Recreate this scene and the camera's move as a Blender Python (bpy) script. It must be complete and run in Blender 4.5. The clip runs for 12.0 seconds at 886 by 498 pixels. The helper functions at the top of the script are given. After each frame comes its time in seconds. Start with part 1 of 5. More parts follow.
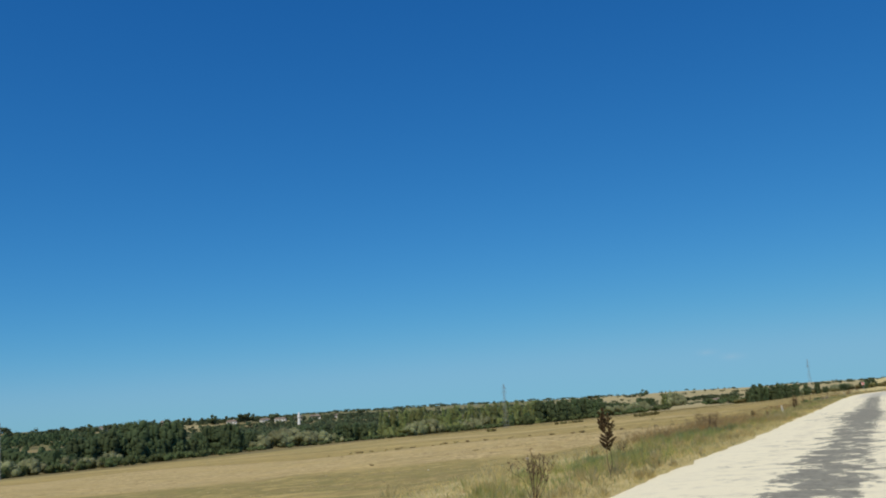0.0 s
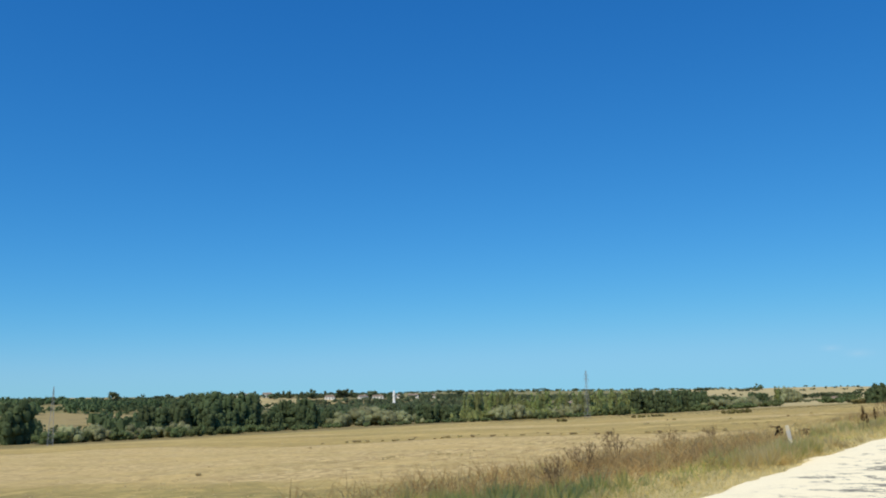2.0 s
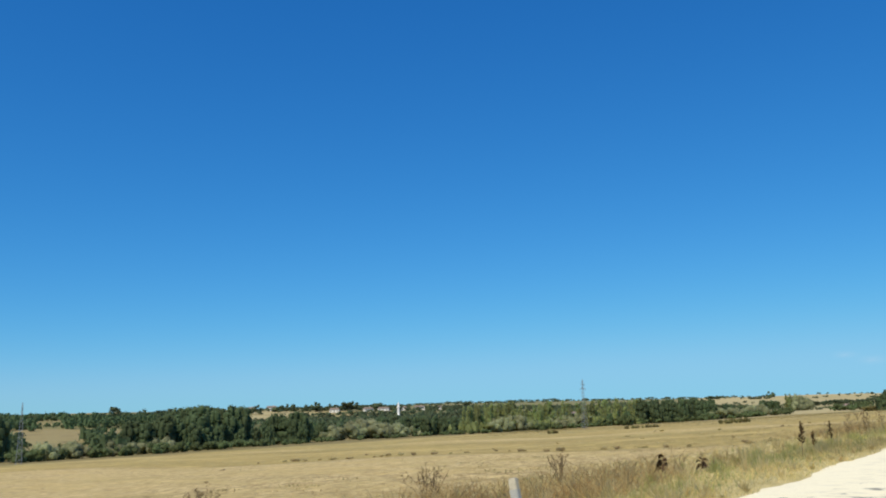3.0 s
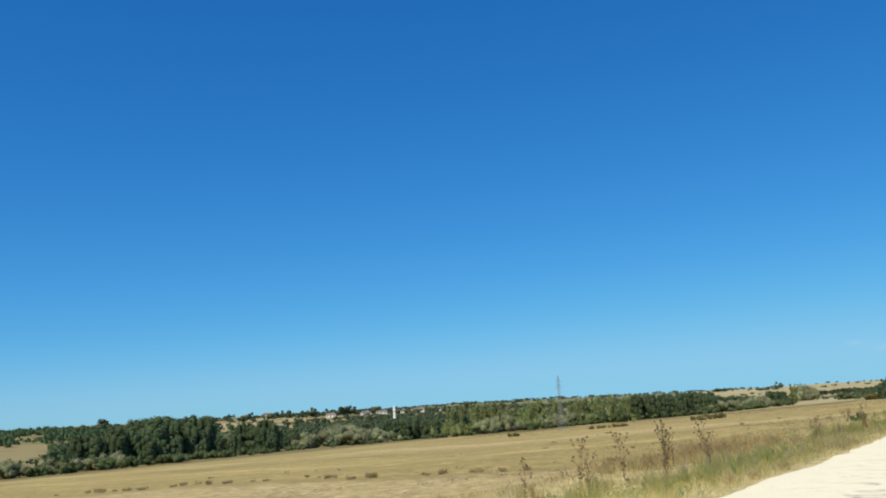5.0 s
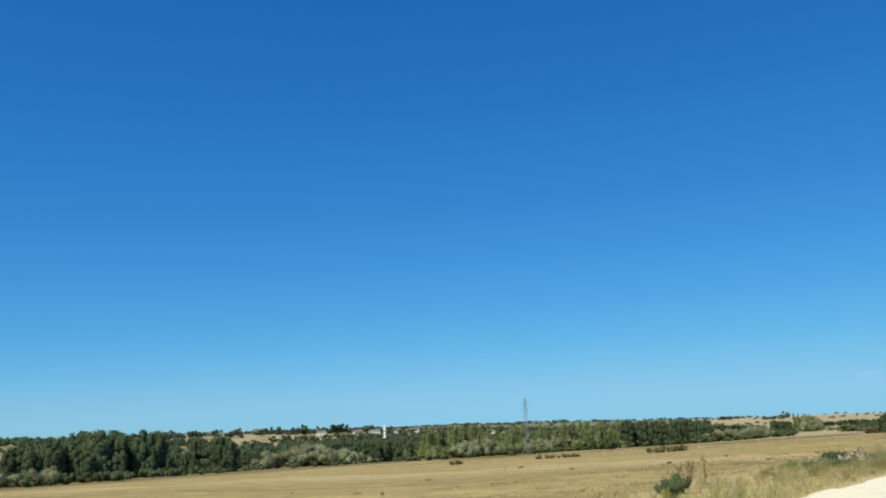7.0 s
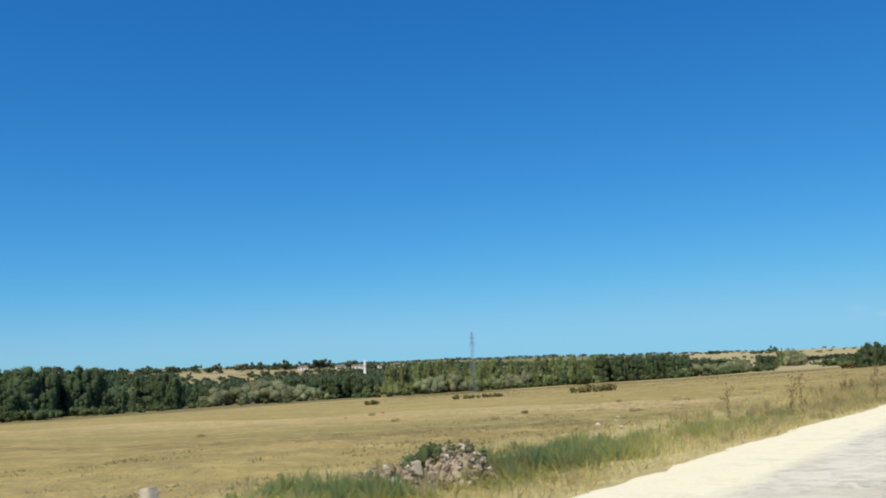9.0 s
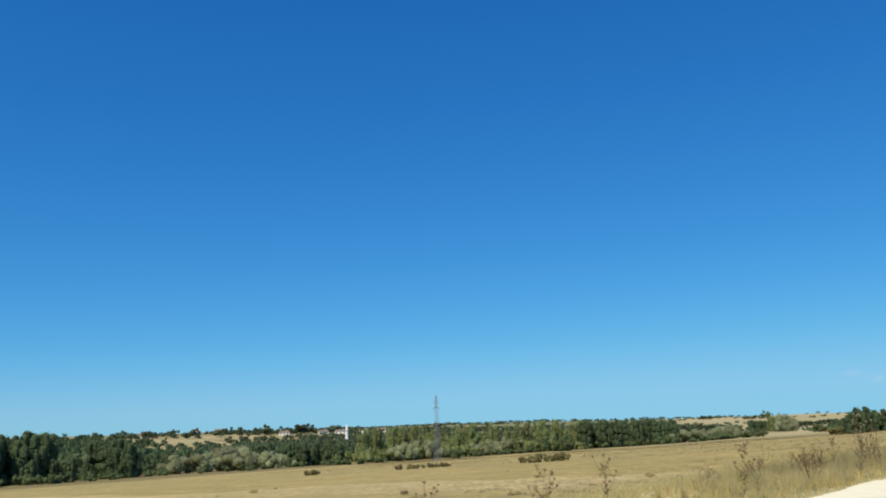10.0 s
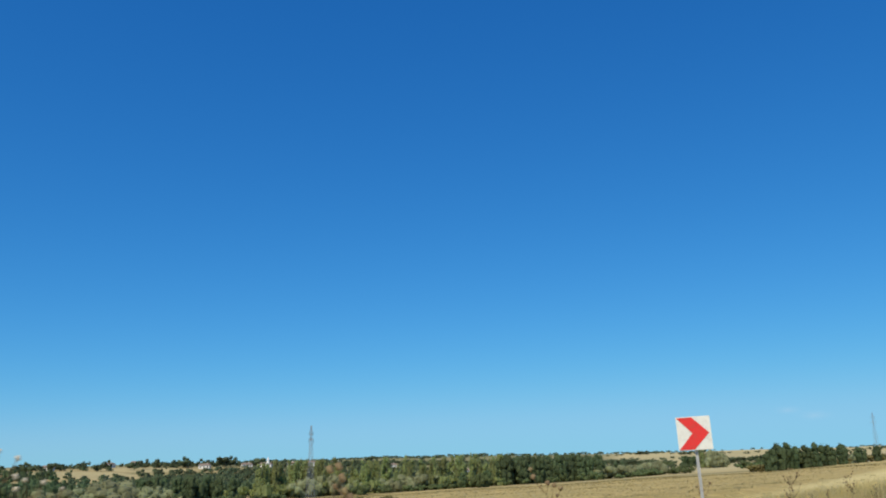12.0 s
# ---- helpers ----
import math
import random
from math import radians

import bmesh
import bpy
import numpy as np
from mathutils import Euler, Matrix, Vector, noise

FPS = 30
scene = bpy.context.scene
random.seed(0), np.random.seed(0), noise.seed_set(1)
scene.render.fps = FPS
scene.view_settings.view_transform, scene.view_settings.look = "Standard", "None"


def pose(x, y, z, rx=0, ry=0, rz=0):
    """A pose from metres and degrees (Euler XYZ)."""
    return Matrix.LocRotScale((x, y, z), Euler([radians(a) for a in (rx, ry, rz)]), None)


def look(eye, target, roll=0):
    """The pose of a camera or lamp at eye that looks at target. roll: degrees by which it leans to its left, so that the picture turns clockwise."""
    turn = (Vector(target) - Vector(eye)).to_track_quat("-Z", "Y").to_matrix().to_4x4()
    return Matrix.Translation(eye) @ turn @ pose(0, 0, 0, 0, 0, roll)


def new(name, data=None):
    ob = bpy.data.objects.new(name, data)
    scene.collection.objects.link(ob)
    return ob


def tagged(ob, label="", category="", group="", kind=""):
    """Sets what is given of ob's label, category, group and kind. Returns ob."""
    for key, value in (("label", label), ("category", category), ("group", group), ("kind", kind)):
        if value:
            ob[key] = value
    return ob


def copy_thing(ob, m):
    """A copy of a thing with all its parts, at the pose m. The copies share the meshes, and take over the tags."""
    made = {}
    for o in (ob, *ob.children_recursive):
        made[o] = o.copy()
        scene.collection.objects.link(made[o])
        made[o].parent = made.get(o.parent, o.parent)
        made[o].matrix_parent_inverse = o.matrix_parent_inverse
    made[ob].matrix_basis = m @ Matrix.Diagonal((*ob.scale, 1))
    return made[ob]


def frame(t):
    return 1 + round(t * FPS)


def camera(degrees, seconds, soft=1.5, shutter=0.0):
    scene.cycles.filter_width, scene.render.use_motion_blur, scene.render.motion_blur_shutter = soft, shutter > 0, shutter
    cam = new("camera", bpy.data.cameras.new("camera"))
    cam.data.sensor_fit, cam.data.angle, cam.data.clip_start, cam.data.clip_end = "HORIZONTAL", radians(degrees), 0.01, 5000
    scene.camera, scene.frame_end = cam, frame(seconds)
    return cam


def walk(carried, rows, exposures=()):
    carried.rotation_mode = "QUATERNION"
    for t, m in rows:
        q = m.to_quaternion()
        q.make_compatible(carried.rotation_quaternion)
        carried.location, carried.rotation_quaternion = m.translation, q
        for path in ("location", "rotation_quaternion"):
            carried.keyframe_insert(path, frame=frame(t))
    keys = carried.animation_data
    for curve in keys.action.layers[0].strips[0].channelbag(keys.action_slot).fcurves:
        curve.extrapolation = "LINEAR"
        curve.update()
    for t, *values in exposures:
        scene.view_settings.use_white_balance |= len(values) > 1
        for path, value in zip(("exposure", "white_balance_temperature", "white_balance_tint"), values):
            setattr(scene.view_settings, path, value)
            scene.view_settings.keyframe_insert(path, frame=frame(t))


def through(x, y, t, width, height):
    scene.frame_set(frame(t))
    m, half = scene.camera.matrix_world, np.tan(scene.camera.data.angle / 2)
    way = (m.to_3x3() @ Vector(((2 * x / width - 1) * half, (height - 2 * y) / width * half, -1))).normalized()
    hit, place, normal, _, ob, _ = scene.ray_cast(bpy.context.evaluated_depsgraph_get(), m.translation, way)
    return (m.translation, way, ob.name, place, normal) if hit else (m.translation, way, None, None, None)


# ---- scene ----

# ---------------------------------------------------------------- camera
cam = camera(56.0, 12.0, soft=1.9, shutter=0.08)


def view(x, y, z, yaw, pitch, roll):
    return pose(x, y, z, 90 + pitch, 0, yaw) @ pose(0, 0, 0, 0, 0, -roll)


PATH = [
    (0.0, 0.00, 0.00, 1.40, 26.90, 10.98, 3.47),
    (0.3, 0.00, 3.81, 1.40, 31.18, 12.00, 0.92),
    (0.5, 0.00, 6.36, 1.40, 32.22, 10.53, -1.24),
    (0.8, 0.00, 10.19, 1.40, 34.48, 7.25, -0.95),
    (1.0, 0.00, 12.75, 1.40, 34.73, 6.91, 0.17),
    (1.3, 0.00, 16.59, 1.40, 34.44, 7.36, 2.35),
    (1.5, 0.00, 19.16, 1.40, 34.21, 8.74, 1.99),
    (1.8, 0.00, 23.02, 1.40, 35.05, 10.91, 0.79),
    (2.0, 0.00, 25.60, 1.40, 34.67, 10.10, 0.73),
    (2.3, 0.00, 29.48, 1.40, 34.74, 9.36, 0.68),
    (2.5, 0.00, 32.07, 1.40, 35.60, 8.68, 1.12),
    (2.8, 0.00, 35.96, 1.40, 35.00, 9.58, 1.22),
    (3.0, 0.00, 38.56, 1.40, 35.33, 10.87, 1.35),
    (3.2, 0.00, 41.16, 1.40, 35.76, 10.22, 2.33),
    (4.8, 0.00, 62.13, 1.40, 35.62, 10.93, 3.29),
    (5.0, 0.00, 64.77, 1.40, 35.71, 10.95, 3.16),
    (5.3, 0.00, 68.74, 1.40, 35.90, 10.79, 3.00),
    (5.5, 0.00, 71.39, 1.40, 35.71, 10.05, 2.34),
    (5.8, 0.00, 75.38, 1.40, 36.01, 10.63, 2.21),
    (6.0, 0.00, 78.04, 1.40, 35.94, 11.03, 1.93),
    (6.3, 0.00, 82.04, 1.40, 36.48, 12.31, 2.69),
    (6.5, 0.00, 84.71, 1.40, 36.28, 12.38, 2.21),
    (6.7, 0.00, 87.38, 1.40, 36.22, 12.38, 1.75),
    (8.3, 0.00, 108.92, 1.40, 37.15, 10.89, 1.58),
    (8.5, 0.00, 111.64, 1.40, 37.06, 9.93, 0.88),
    (8.8, 0.00, 115.72, 1.40, 37.21, 10.15, 1.87),
    (9.0, 0.00, 118.44, 1.40, 36.23, 7.96, 1.69),
    (9.3, 0.00, 122.53, 1.40, 36.31, 11.10, 1.01),
    (9.5, 0.00, 125.26, 1.40, 36.20, 10.91, 0.84),
    (9.8, 0.00, 129.37, 1.40, 35.71, 11.18, 2.12),
    (10.0, 0.00, 132.11, 1.40, 35.57, 12.27, 1.64),
    (10.3, 0.00, 136.24, 1.40, 35.37, 11.13, 1.84),
    (10.5, 0.00, 138.99, 1.40, 35.30, 10.47, 1.44),
    (10.8, 0.02, 143.13, 1.40, 34.96, 9.74, 1.72),
    (11.0, 0.05, 145.89, 1.40, 34.92, 10.11, 1.56),
    (11.3, 0.13, 150.04, 1.40, 34.09, 11.35, 1.38),
    (11.5, 0.20, 152.81, 1.40, 33.40, 11.91, 0.40),
    (11.8, 0.34, 156.98, 1.40, 32.17, 12.59, 0.43),
    (12.0, 0.46, 159.76, 1.40, 31.80, 14.37, 1.27),
]
walk(cam, [(r[0], view(*r[1:])) for r in PATH],
     exposures=[(0.0, -0.28), (0.3, -0.15), (0.5, 0.0), (0.7, 0.1), (1.0, 0.2), (1.5, 0.08), (8.6, 0.07), (12.0, 0.06)])

# ---------------------------------------------------------------- light
SUN_ELEV, SUN_AZ = radians(52), radians(171)     # azimuth clockwise from the road's heading (+y)
world = bpy.data.worlds.new("sky_world")
scene.world = world
world.use_nodes = True
wn = world.node_tree
for n in list(wn.nodes):
    wn.nodes.remove(n)
sky = wn.nodes.new("ShaderNodeTexSky")
sky.sky_type = "NISHITA"
sky.sun_disc = False
sky.sun_elevation, sky.sun_rotation = SUN_ELEV, SUN_AZ
sky.altitude, sky.air_density, sky.dust_density, sky.ozone_density = 800, 1.0, 0.0, 5.0
split = wn.nodes.new("ShaderNodeSeparateColor")
join = wn.nodes.new("ShaderNodeCombineColor")   # the clear, deep blue of the day: little red overhead
wn.links.new(sky.outputs[0], split.inputs[0])
for band, (gain, power, cap, knee) in enumerate(((0.197, 1.44, 2.48, 1.2), (0.918, 0.90, 5.65, 2.6), (2.15, 0.63, 7.95, 2.0))):
    curve = wn.nodes.new("ShaderNodeMath")
    curve.operation = "POWER"
    curve.inputs[1].default_value = power
    wn.links.new(split.outputs[band], curve.inputs[0])
    scale = wn.nodes.new("ShaderNodeMath")
    scale.operation = "MULTIPLY"
    scale.inputs[1].default_value = gain
    wn.links.new(curve.outputs[0], scale.inputs[0])
    soft_cap = wn.nodes.new("ShaderNodeMath")        # softly limits the channel, which holds the sky's colour down near the horizon
    soft_cap.operation = "SMOOTH_MIN"
    soft_cap.inputs[1].default_value, soft_cap.inputs[2].default_value = cap, knee
    wn.links.new(scale.outputs[0], soft_cap.inputs[0])
    wn.links.new(soft_cap.outputs[0], join.inputs[band])
way = wn.nodes.new("ShaderNodeTexCoord").outputs["Generated"]


def cloud(bearing, height, size, seed):
    """How much of a thin wisp of cloud lies in that direction."""
    b, h = radians(bearing), radians(height)
    shift = wn.nodes.new("ShaderNodeMapping")
    wn.links.new(way, shift.inputs["Vector"])
    shift.inputs["Location"].default_value = (math.sin(b) * math.cos(h) * 1.0 / size, -math.cos(b) * math.cos(h) * 1.0 / size, -math.sin(h) * 3.2 / size)
    shift.inputs["Scale"].default_value = (1.0 / size, 1.0 / size, 3.2 / size)
    near = wn.nodes.new("ShaderNodeTexGradient")
    near.gradient_type = "QUADRATIC_SPHERE"
    wn.links.new(shift.outputs[0], near.inputs["Vector"])
    ragged = wn.nodes.new("ShaderNodeTexNoise")
    ragged.inputs["Scale"].default_value, ragged.inputs["Detail"].default_value = 2.2 + 0.1 * seed, 5
    wn.links.new(shift.outputs[0], ragged.inputs["Vector"])
    both = wn.nodes.new("ShaderNodeMath")
    both.operation = "MULTIPLY"
    wn.links.new(near.outputs[1], both.inputs[0])
    wn.links.new(ragged.outputs[0], both.inputs[1])
    return both.outputs[0]


clear = join.outputs[0]
for bearing, height, size, seed in ((9.9, 2.72, 0.02, 1), (8.4, 2.35, 0.024, 4)):
    veil = wn.nodes.new("ShaderNodeMix")
    veil.data_type = "RGBA"
    thin = wn.nodes.new("ShaderNodeMath")
    thin.operation = "MULTIPLY"
    thin.inputs[1].default_value = 0.3
    wn.links.new(cloud(bearing, height, size, seed), thin.inputs[0])
    wn.links.new(thin.outputs[0], veil.inputs[0])
    wn.links.new(clear, veil.inputs[6])
    veil.inputs[7].default_value = (6.4, 7.0, 7.8, 1)
    clear = veil.outputs[2]
bg = wn.nodes.new("ShaderNodeBackground")
bg.inputs["Strength"].default_value = 0.1
wo = wn.nodes.new("ShaderNodeOutputWorld")
wn.links.new(clear, bg.inputs["Color"])
wn.links.new(bg.outputs[0], wo.inputs["Surface"])
sun_data = bpy.data.lights.new("sun", "SUN")
sun_data.energy, sun_data.angle, sun_data.color = 4.4, radians(0.53), (1.0, 0.92, 0.745)
sun = new("sun", sun_data)
sd = Vector((math.sin(SUN_AZ) * math.cos(SUN_ELEV), math.cos(SUN_AZ) * math.cos(SUN_ELEV), math.sin(SUN_ELEV)))
sun.matrix_world = look(sd * 100, (0, 0, 0))

# ---------------------------------------------------------------- materials


class Nodes:
    """A small helper that strings shader nodes together."""

    def __init__(self, name):
        self.mat = bpy.data.materials.new(name)
        self.mat.use_nodes = True
        self.t = self.mat.node_tree
        self.bsdf = self.t.nodes["Principled BSDF"]

    def put(self, node, **inputs):
        n = self.t.nodes.new(node)
        for k, v in inputs.items():
            self.set(n, k.replace("_", " "), v)
        return n

    def set(self, n, key, v):
        sock = n.inputs[int(key)] if key.isdigit() else n.inputs[key]
        if isinstance(v, bpy.types.NodeSocket):
            self.t.links.new(v, sock)
        else:
            sock.default_value = v

    def coords(self):
        return self.put("ShaderNodeTexCoord").outputs["Object"]

    def noise(self, scale, detail=4, rough=0.6, vec=None, distortion=0.0):
        n = self.put("ShaderNodeTexNoise", Scale=scale, Detail=detail, Roughness=rough, Distortion=distortion)
        self.t.links.new(vec if vec is not None else self.coords(), n.inputs["Vector"])
        return n.outputs["Fac"]

    def ramp(self, fac, stops):
        n = self.put("ShaderNodeValToRGB")
        els = n.color_ramp.elements
        while len(els) < len(stops):
            els.new(0.5)
        for e, (p, c) in zip(els, stops):
            e.position, e.color = p, (*c, 1) if len(c) == 3 else c
        self.t.links.new(fac, n.inputs["Fac"])
        return n.outputs["Color"]

    def grey(self, fac, lo, hi):
        n = self.put("ShaderNodeMapRange")
        n.clamp = True
        n.inputs["From Min"].default_value, n.inputs["From Max"].default_value = lo, hi
        self.t.links.new(fac, n.inputs["Value"])
        return n.outputs["Result"]

    def mix(self, fac, a, b, blend="MIX"):
        n = self.put("ShaderNodeMix")
        n.data_type, n.blend_type = "RGBA", blend
        for i, v in ((0, fac), (6, a), (7, b)):
            if isinstance(v, bpy.types.NodeSocket):
                self.t.links.new(v, n.inputs[i])
            else:
                n.inputs[i].default_value = v if i == 0 else (*v, 1)
        return n.outputs[2]

    def math(self, op, a, b=0.0):
        n = self.put("ShaderNodeMath")
        n.operation = op
        for i, v in ((0, a), (1, b)):
            if isinstance(v, bpy.types.NodeSocket):
                self.t.links.new(v, n.inputs[i])
            else:
                n.inputs[i].default_value = v
        return n.outputs[0]

    def bump(self, height, strength, distance=0.05):
        n = self.put("ShaderNodeBump", Strength=strength, Distance=distance, Height=height)
        self.t.links.new(n.outputs[0], self.bsdf.inputs["Normal"])

    def done(self, color=None, rough=0.9, metal=0.0, spec=0.25):
        if color is not None:
            self.set(self.bsdf, "Base Color", color if isinstance(color, bpy.types.NodeSocket) else (*color, 1))
        self.set(self.bsdf, "Roughness", rough)
        self.bsdf.inputs["Metallic"].default_value = metal
        self.bsdf.inputs["Specular IOR Level"].default_value = spec
        return self.mat


def mottled(name, a, b, c, s1, s2, rough=0.9, bump=0.3, dist=0.03, metal=0.0):
    """A surface of three colours mixed at a coarse and a fine scale."""
    m = Nodes(name)
    n1, n2 = m.noise(s1, 5), m.noise(s2, 4)
    col = m.mix(m.grey(n1, 0.35, 0.65), a, b)
    col = m.mix(m.grey(n2, 0.48, 0.72), col, c)
    m.bump(n2, bump, dist)
    return m.done(col, rough, metal)


def leafy(name, dark, mid, light, through=0.2, patch=None, vary=True):
    """Leaves: a shade per leaf clump and per plant, some light passing through."""
    m = Nodes(name)
    isl = m.put("ShaderNodeNewGeometry").outputs["Random Per Island"]
    obr = m.put("ShaderNodeObjectInfo").outputs["Random"]
    col = m.ramp(isl, [(0.0, dark), (0.5, mid), (1.0, light)])
    if patch:
        col = m.mix(m.grey(m.noise(patch[0], 4, 0.6), 0.45, 0.66), col, patch[1])
    clump = m.grey(m.noise(0.12, 2), 0.35, 0.65)
    own = m.math("MULTIPLY", obr, 0.4) if vary else 0.2
    hsv = m.put("ShaderNodeHueSaturation", Color=col, Value=m.math("ADD", m.math("ADD", own, m.math("MULTIPLY", clump, 0.35)), 0.65),
                Hue=m.math("ADD", m.math("MULTIPLY", obr, 0.03), 0.485) if vary else 0.5)
    m.done(hsv.outputs[0], 0.85, 0, 0.06)
    tr = m.put("ShaderNodeBsdfTranslucent", Color=hsv.outputs[0])
    mx = m.put("ShaderNodeMixShader")
    mx.inputs[0].default_value = through
    m.t.links.new(m.bsdf.outputs[0], mx.inputs[1])
    m.t.links.new(tr.outputs[0], mx.inputs[2])
    m.t.links.new(mx.outputs[0], m.t.nodes["Material Output"].inputs["Surface"])
    return m.mat


def broken_stone():
    """Broken stone, each piece with a tone of its own from chalk to brown."""
    m = Nodes("rubble_stone")
    own = m.ramp(m.put("ShaderNodeObjectInfo").outputs["Random"], [(0.0, (0.2, 0.145, 0.09)), (0.35, (0.33, 0.26, 0.175)), (0.7, (0.44, 0.365, 0.265)), (0.9, (0.56, 0.5, 0.4)), (1.0, (0.72, 0.69, 0.62))])
    grain = m.noise(9.0, 5, 0.7)
    col = m.mix(m.math("MULTIPLY", m.grey(grain, 0.5, 0.68), 0.5), own, (0.30, 0.24, 0.17))
    m.bump(grain, 0.5, 0.03)
    return m.done(col, 0.92, 0, 0.15)


def field_material():
    """Dry farmland: stubble parcels across the slope, patchy weeds, furrows, far fields."""
    m = Nodes("dry_field")
    co = m.coords()
    sep = m.put("ShaderNodeSeparateXYZ", Vector=co)
    x, y = sep.outputs[0], sep.outputs[1]
    warp = m.noise(0.02, 4, 0.6)
    warp2 = m.noise(0.25, 3, 0.6)
    # parcels lie across the road's line, one behind the other; their borders wander a little
    w = m.math("ADD", y, m.math("ADD", m.math("MULTIPLY", m.math("SUBTRACT", warp, 0.5), 7.0), m.math("MULTIPLY", m.math("SUBTRACT", warp2, 0.5), 3.0)))
    straw, tan, pale, olive, dark = (0.42, 0.325, 0.118), (0.355, 0.27, 0.097), (0.57, 0.43, 0.18), (0.26, 0.232, 0.085), (0.20, 0.155, 0.062)
    parcels = m.ramp(m.grey(w, -40, 360), [((yy + 40) / 400, c) for yy, c in (
        (-40, straw), (18, pale), (24, olive), (45, olive), (49, pale), (100, pale), (102, dark), (105, tan), (126, tan), (130, pale), (134, straw),
        (145, tan), (148, dark), (152, dark), (156, olive), (166, (0.345, 0.29, 0.12)), (171, (0.44, 0.33, 0.145)), (184, straw), (188, (0.64, 0.50, 0.235)), (191, tan), (228, tan), (245, olive), (330, (0.42, 0.315, 0.13)))])
    st3 = m.put("ShaderNodeMapping")
    st3.inputs["Scale"].default_value = (0.16, 0.42, 1.0)
    m.t.links.new(co, st3.inputs["Vector"])
    swath = m.noise(1.0, 5, 0.7, st3.outputs[0], 0.4)
    # the weedy strip where the field breaks off runs aslant
    slant = m.math("ADD", m.math("ADD", y, m.math("MULTIPLY", x, 0.46)), m.math("MULTIPLY", warp2, 8.0))
    strip = m.math("MULTIPLY", m.math("MULTIPLY", m.grey(slant, 213, 220), m.grey(y, 412, 398)), 0.85)
    parcels = m.mix(strip, parcels, m.ramp(swath, [(0.36, (0.28, 0.21, 0.085)), (0.5, (0.36, 0.275, 0.112)), (0.64, (0.48, 0.38, 0.155))]))
    # streaks along the rows, across the road's line
    st = m.put("ShaderNodeMapping")
    st.inputs["Scale"].default_value = (0.05, 0.9, 1.0)
    m.t.links.new(co, st.inputs["Vector"])
    streak = m.noise(1.0, 4, 0.65, st.outputs[0])
    st2 = m.put("ShaderNodeMapping")
    st2.inputs["Scale"].default_value = (0.012, 0.22, 1.0)
    st2.inputs["Rotation"].default_value = (0, 0, 0.12)
    m.t.links.new(co, st2.inputs["Vector"])
    wide = m.noise(1.0, 3, 0.6, st2.outputs[0])
    col = m.mix(m.math("MULTIPLY", m.grey(wide, 0.48, 0.60), 0.6), parcels, (0.35, 0.285, 0.108))
    col = m.mix(m.math("MULTIPLY", m.grey(wide, 0.49, 0.38), 0.55), col, (0.545, 0.40, 0.16))
    col = m.mix(m.math("MULTIPLY", m.grey(streak, 0.47, 0.66), 0.6), col, (0.33, 0.25, 0.11))
    col = m.mix(m.math("MULTIPLY", m.grey(swath, 0.53, 0.63), 0.6), col, (0.34, 0.262, 0.112))
    col = m.mix(m.math("MULTIPLY", m.grey(swath, 0.45, 0.36), 0.6), col, (0.61, 0.46, 0.178))
    fine = m.noise(1.3, 7, 0.75)
    col = m.mix(m.math("MULTIPLY", m.grey(fine, 0.49, 0.60), 0.5), col, (0.57, 0.425, 0.16))
    clod = m.noise(0.7, 8, 0.8)
    col = m.mix(m.math("MULTIPLY", m.grey(clod, 0.53, 0.61), 0.4), col, (0.31, 0.225, 0.105))
    blot = m.noise(0.11, 4, 0.65)
    col = m.mix(m.math("MULTIPLY", m.grey(blot, 0.52, 0.72), 0.5), col, (0.29, 0.235, 0.095))
    # olive regrowth and paler bare spots in loose patches
    regrow = m.noise(0.42, 6, 0.7, None, 0.6)
    col = m.mix(m.math("MULTIPLY", m.grey(regrow, 0.52, 0.62), 0.42), col, (0.30, 0.255, 0.098))
    col = m.mix(m.math("MULTIPLY", m.grey(regrow, 0.46, 0.36), 0.35), col, (0.60, 0.46, 0.19))
    # a darker brown margin down by the trees
    margin = m.math("MULTIPLY", m.grey(m.math("ADD", x, m.math("MULTIPLY", warp, 40.0)), -206, -222), 0.85)
    col = m.mix(margin, col, m.mix(m.grey(fine, 0.4, 0.65), (0.15, 0.12, 0.056), (0.25, 0.215, 0.095)))
    # beyond the stream: patchwork of pale fields and scrub
    vor = m.put("ShaderNodeTexVoronoi", Scale=0.006)
    m.t.links.new(co, vor.inputs["Vector"])
    patch = m.ramp(m.put("ShaderNodeSeparateColor", Color=vor.outputs["Color"]).outputs[0],
                   [(0.0, (0.33, 0.265, 0.125)), (0.3, (0.39, 0.31, 0.145)), (0.5, (0.19, 0.18, 0.08)), (0.62, (0.42, 0.335, 0.16)), (0.85, (0.29, 0.235, 0.11)), (1.0, (0.14, 0.15, 0.065))])
    patch = m.mix(m.grey(m.noise(0.05, 4), 0.5, 0.7), patch, (0.2, 0.16, 0.075))
    far = m.math("MAXIMUM", m.grey(x, -300, -330), m.grey(y, 480, 560))
    # open fields ahead of the road, scrubby slopes beyond the stream
    ahead = m.grey(m.math("ADD", x, m.math("MULTIPLY", y, 0.37)), 0, 60)
    patch = m.mix(m.math("MULTIPLY", m.grey(y, 640, 820), m.math("MULTIPLY", ahead, 0.65)), patch, (0.47, 0.395, 0.21))
    patch = m.mix(m.math("MULTIPLY", m.grey(y, 800, 1000), m.math("SUBTRACT", 0.75, m.math("MULTIPLY", ahead, 0.75))), patch, (0.17, 0.17, 0.08))
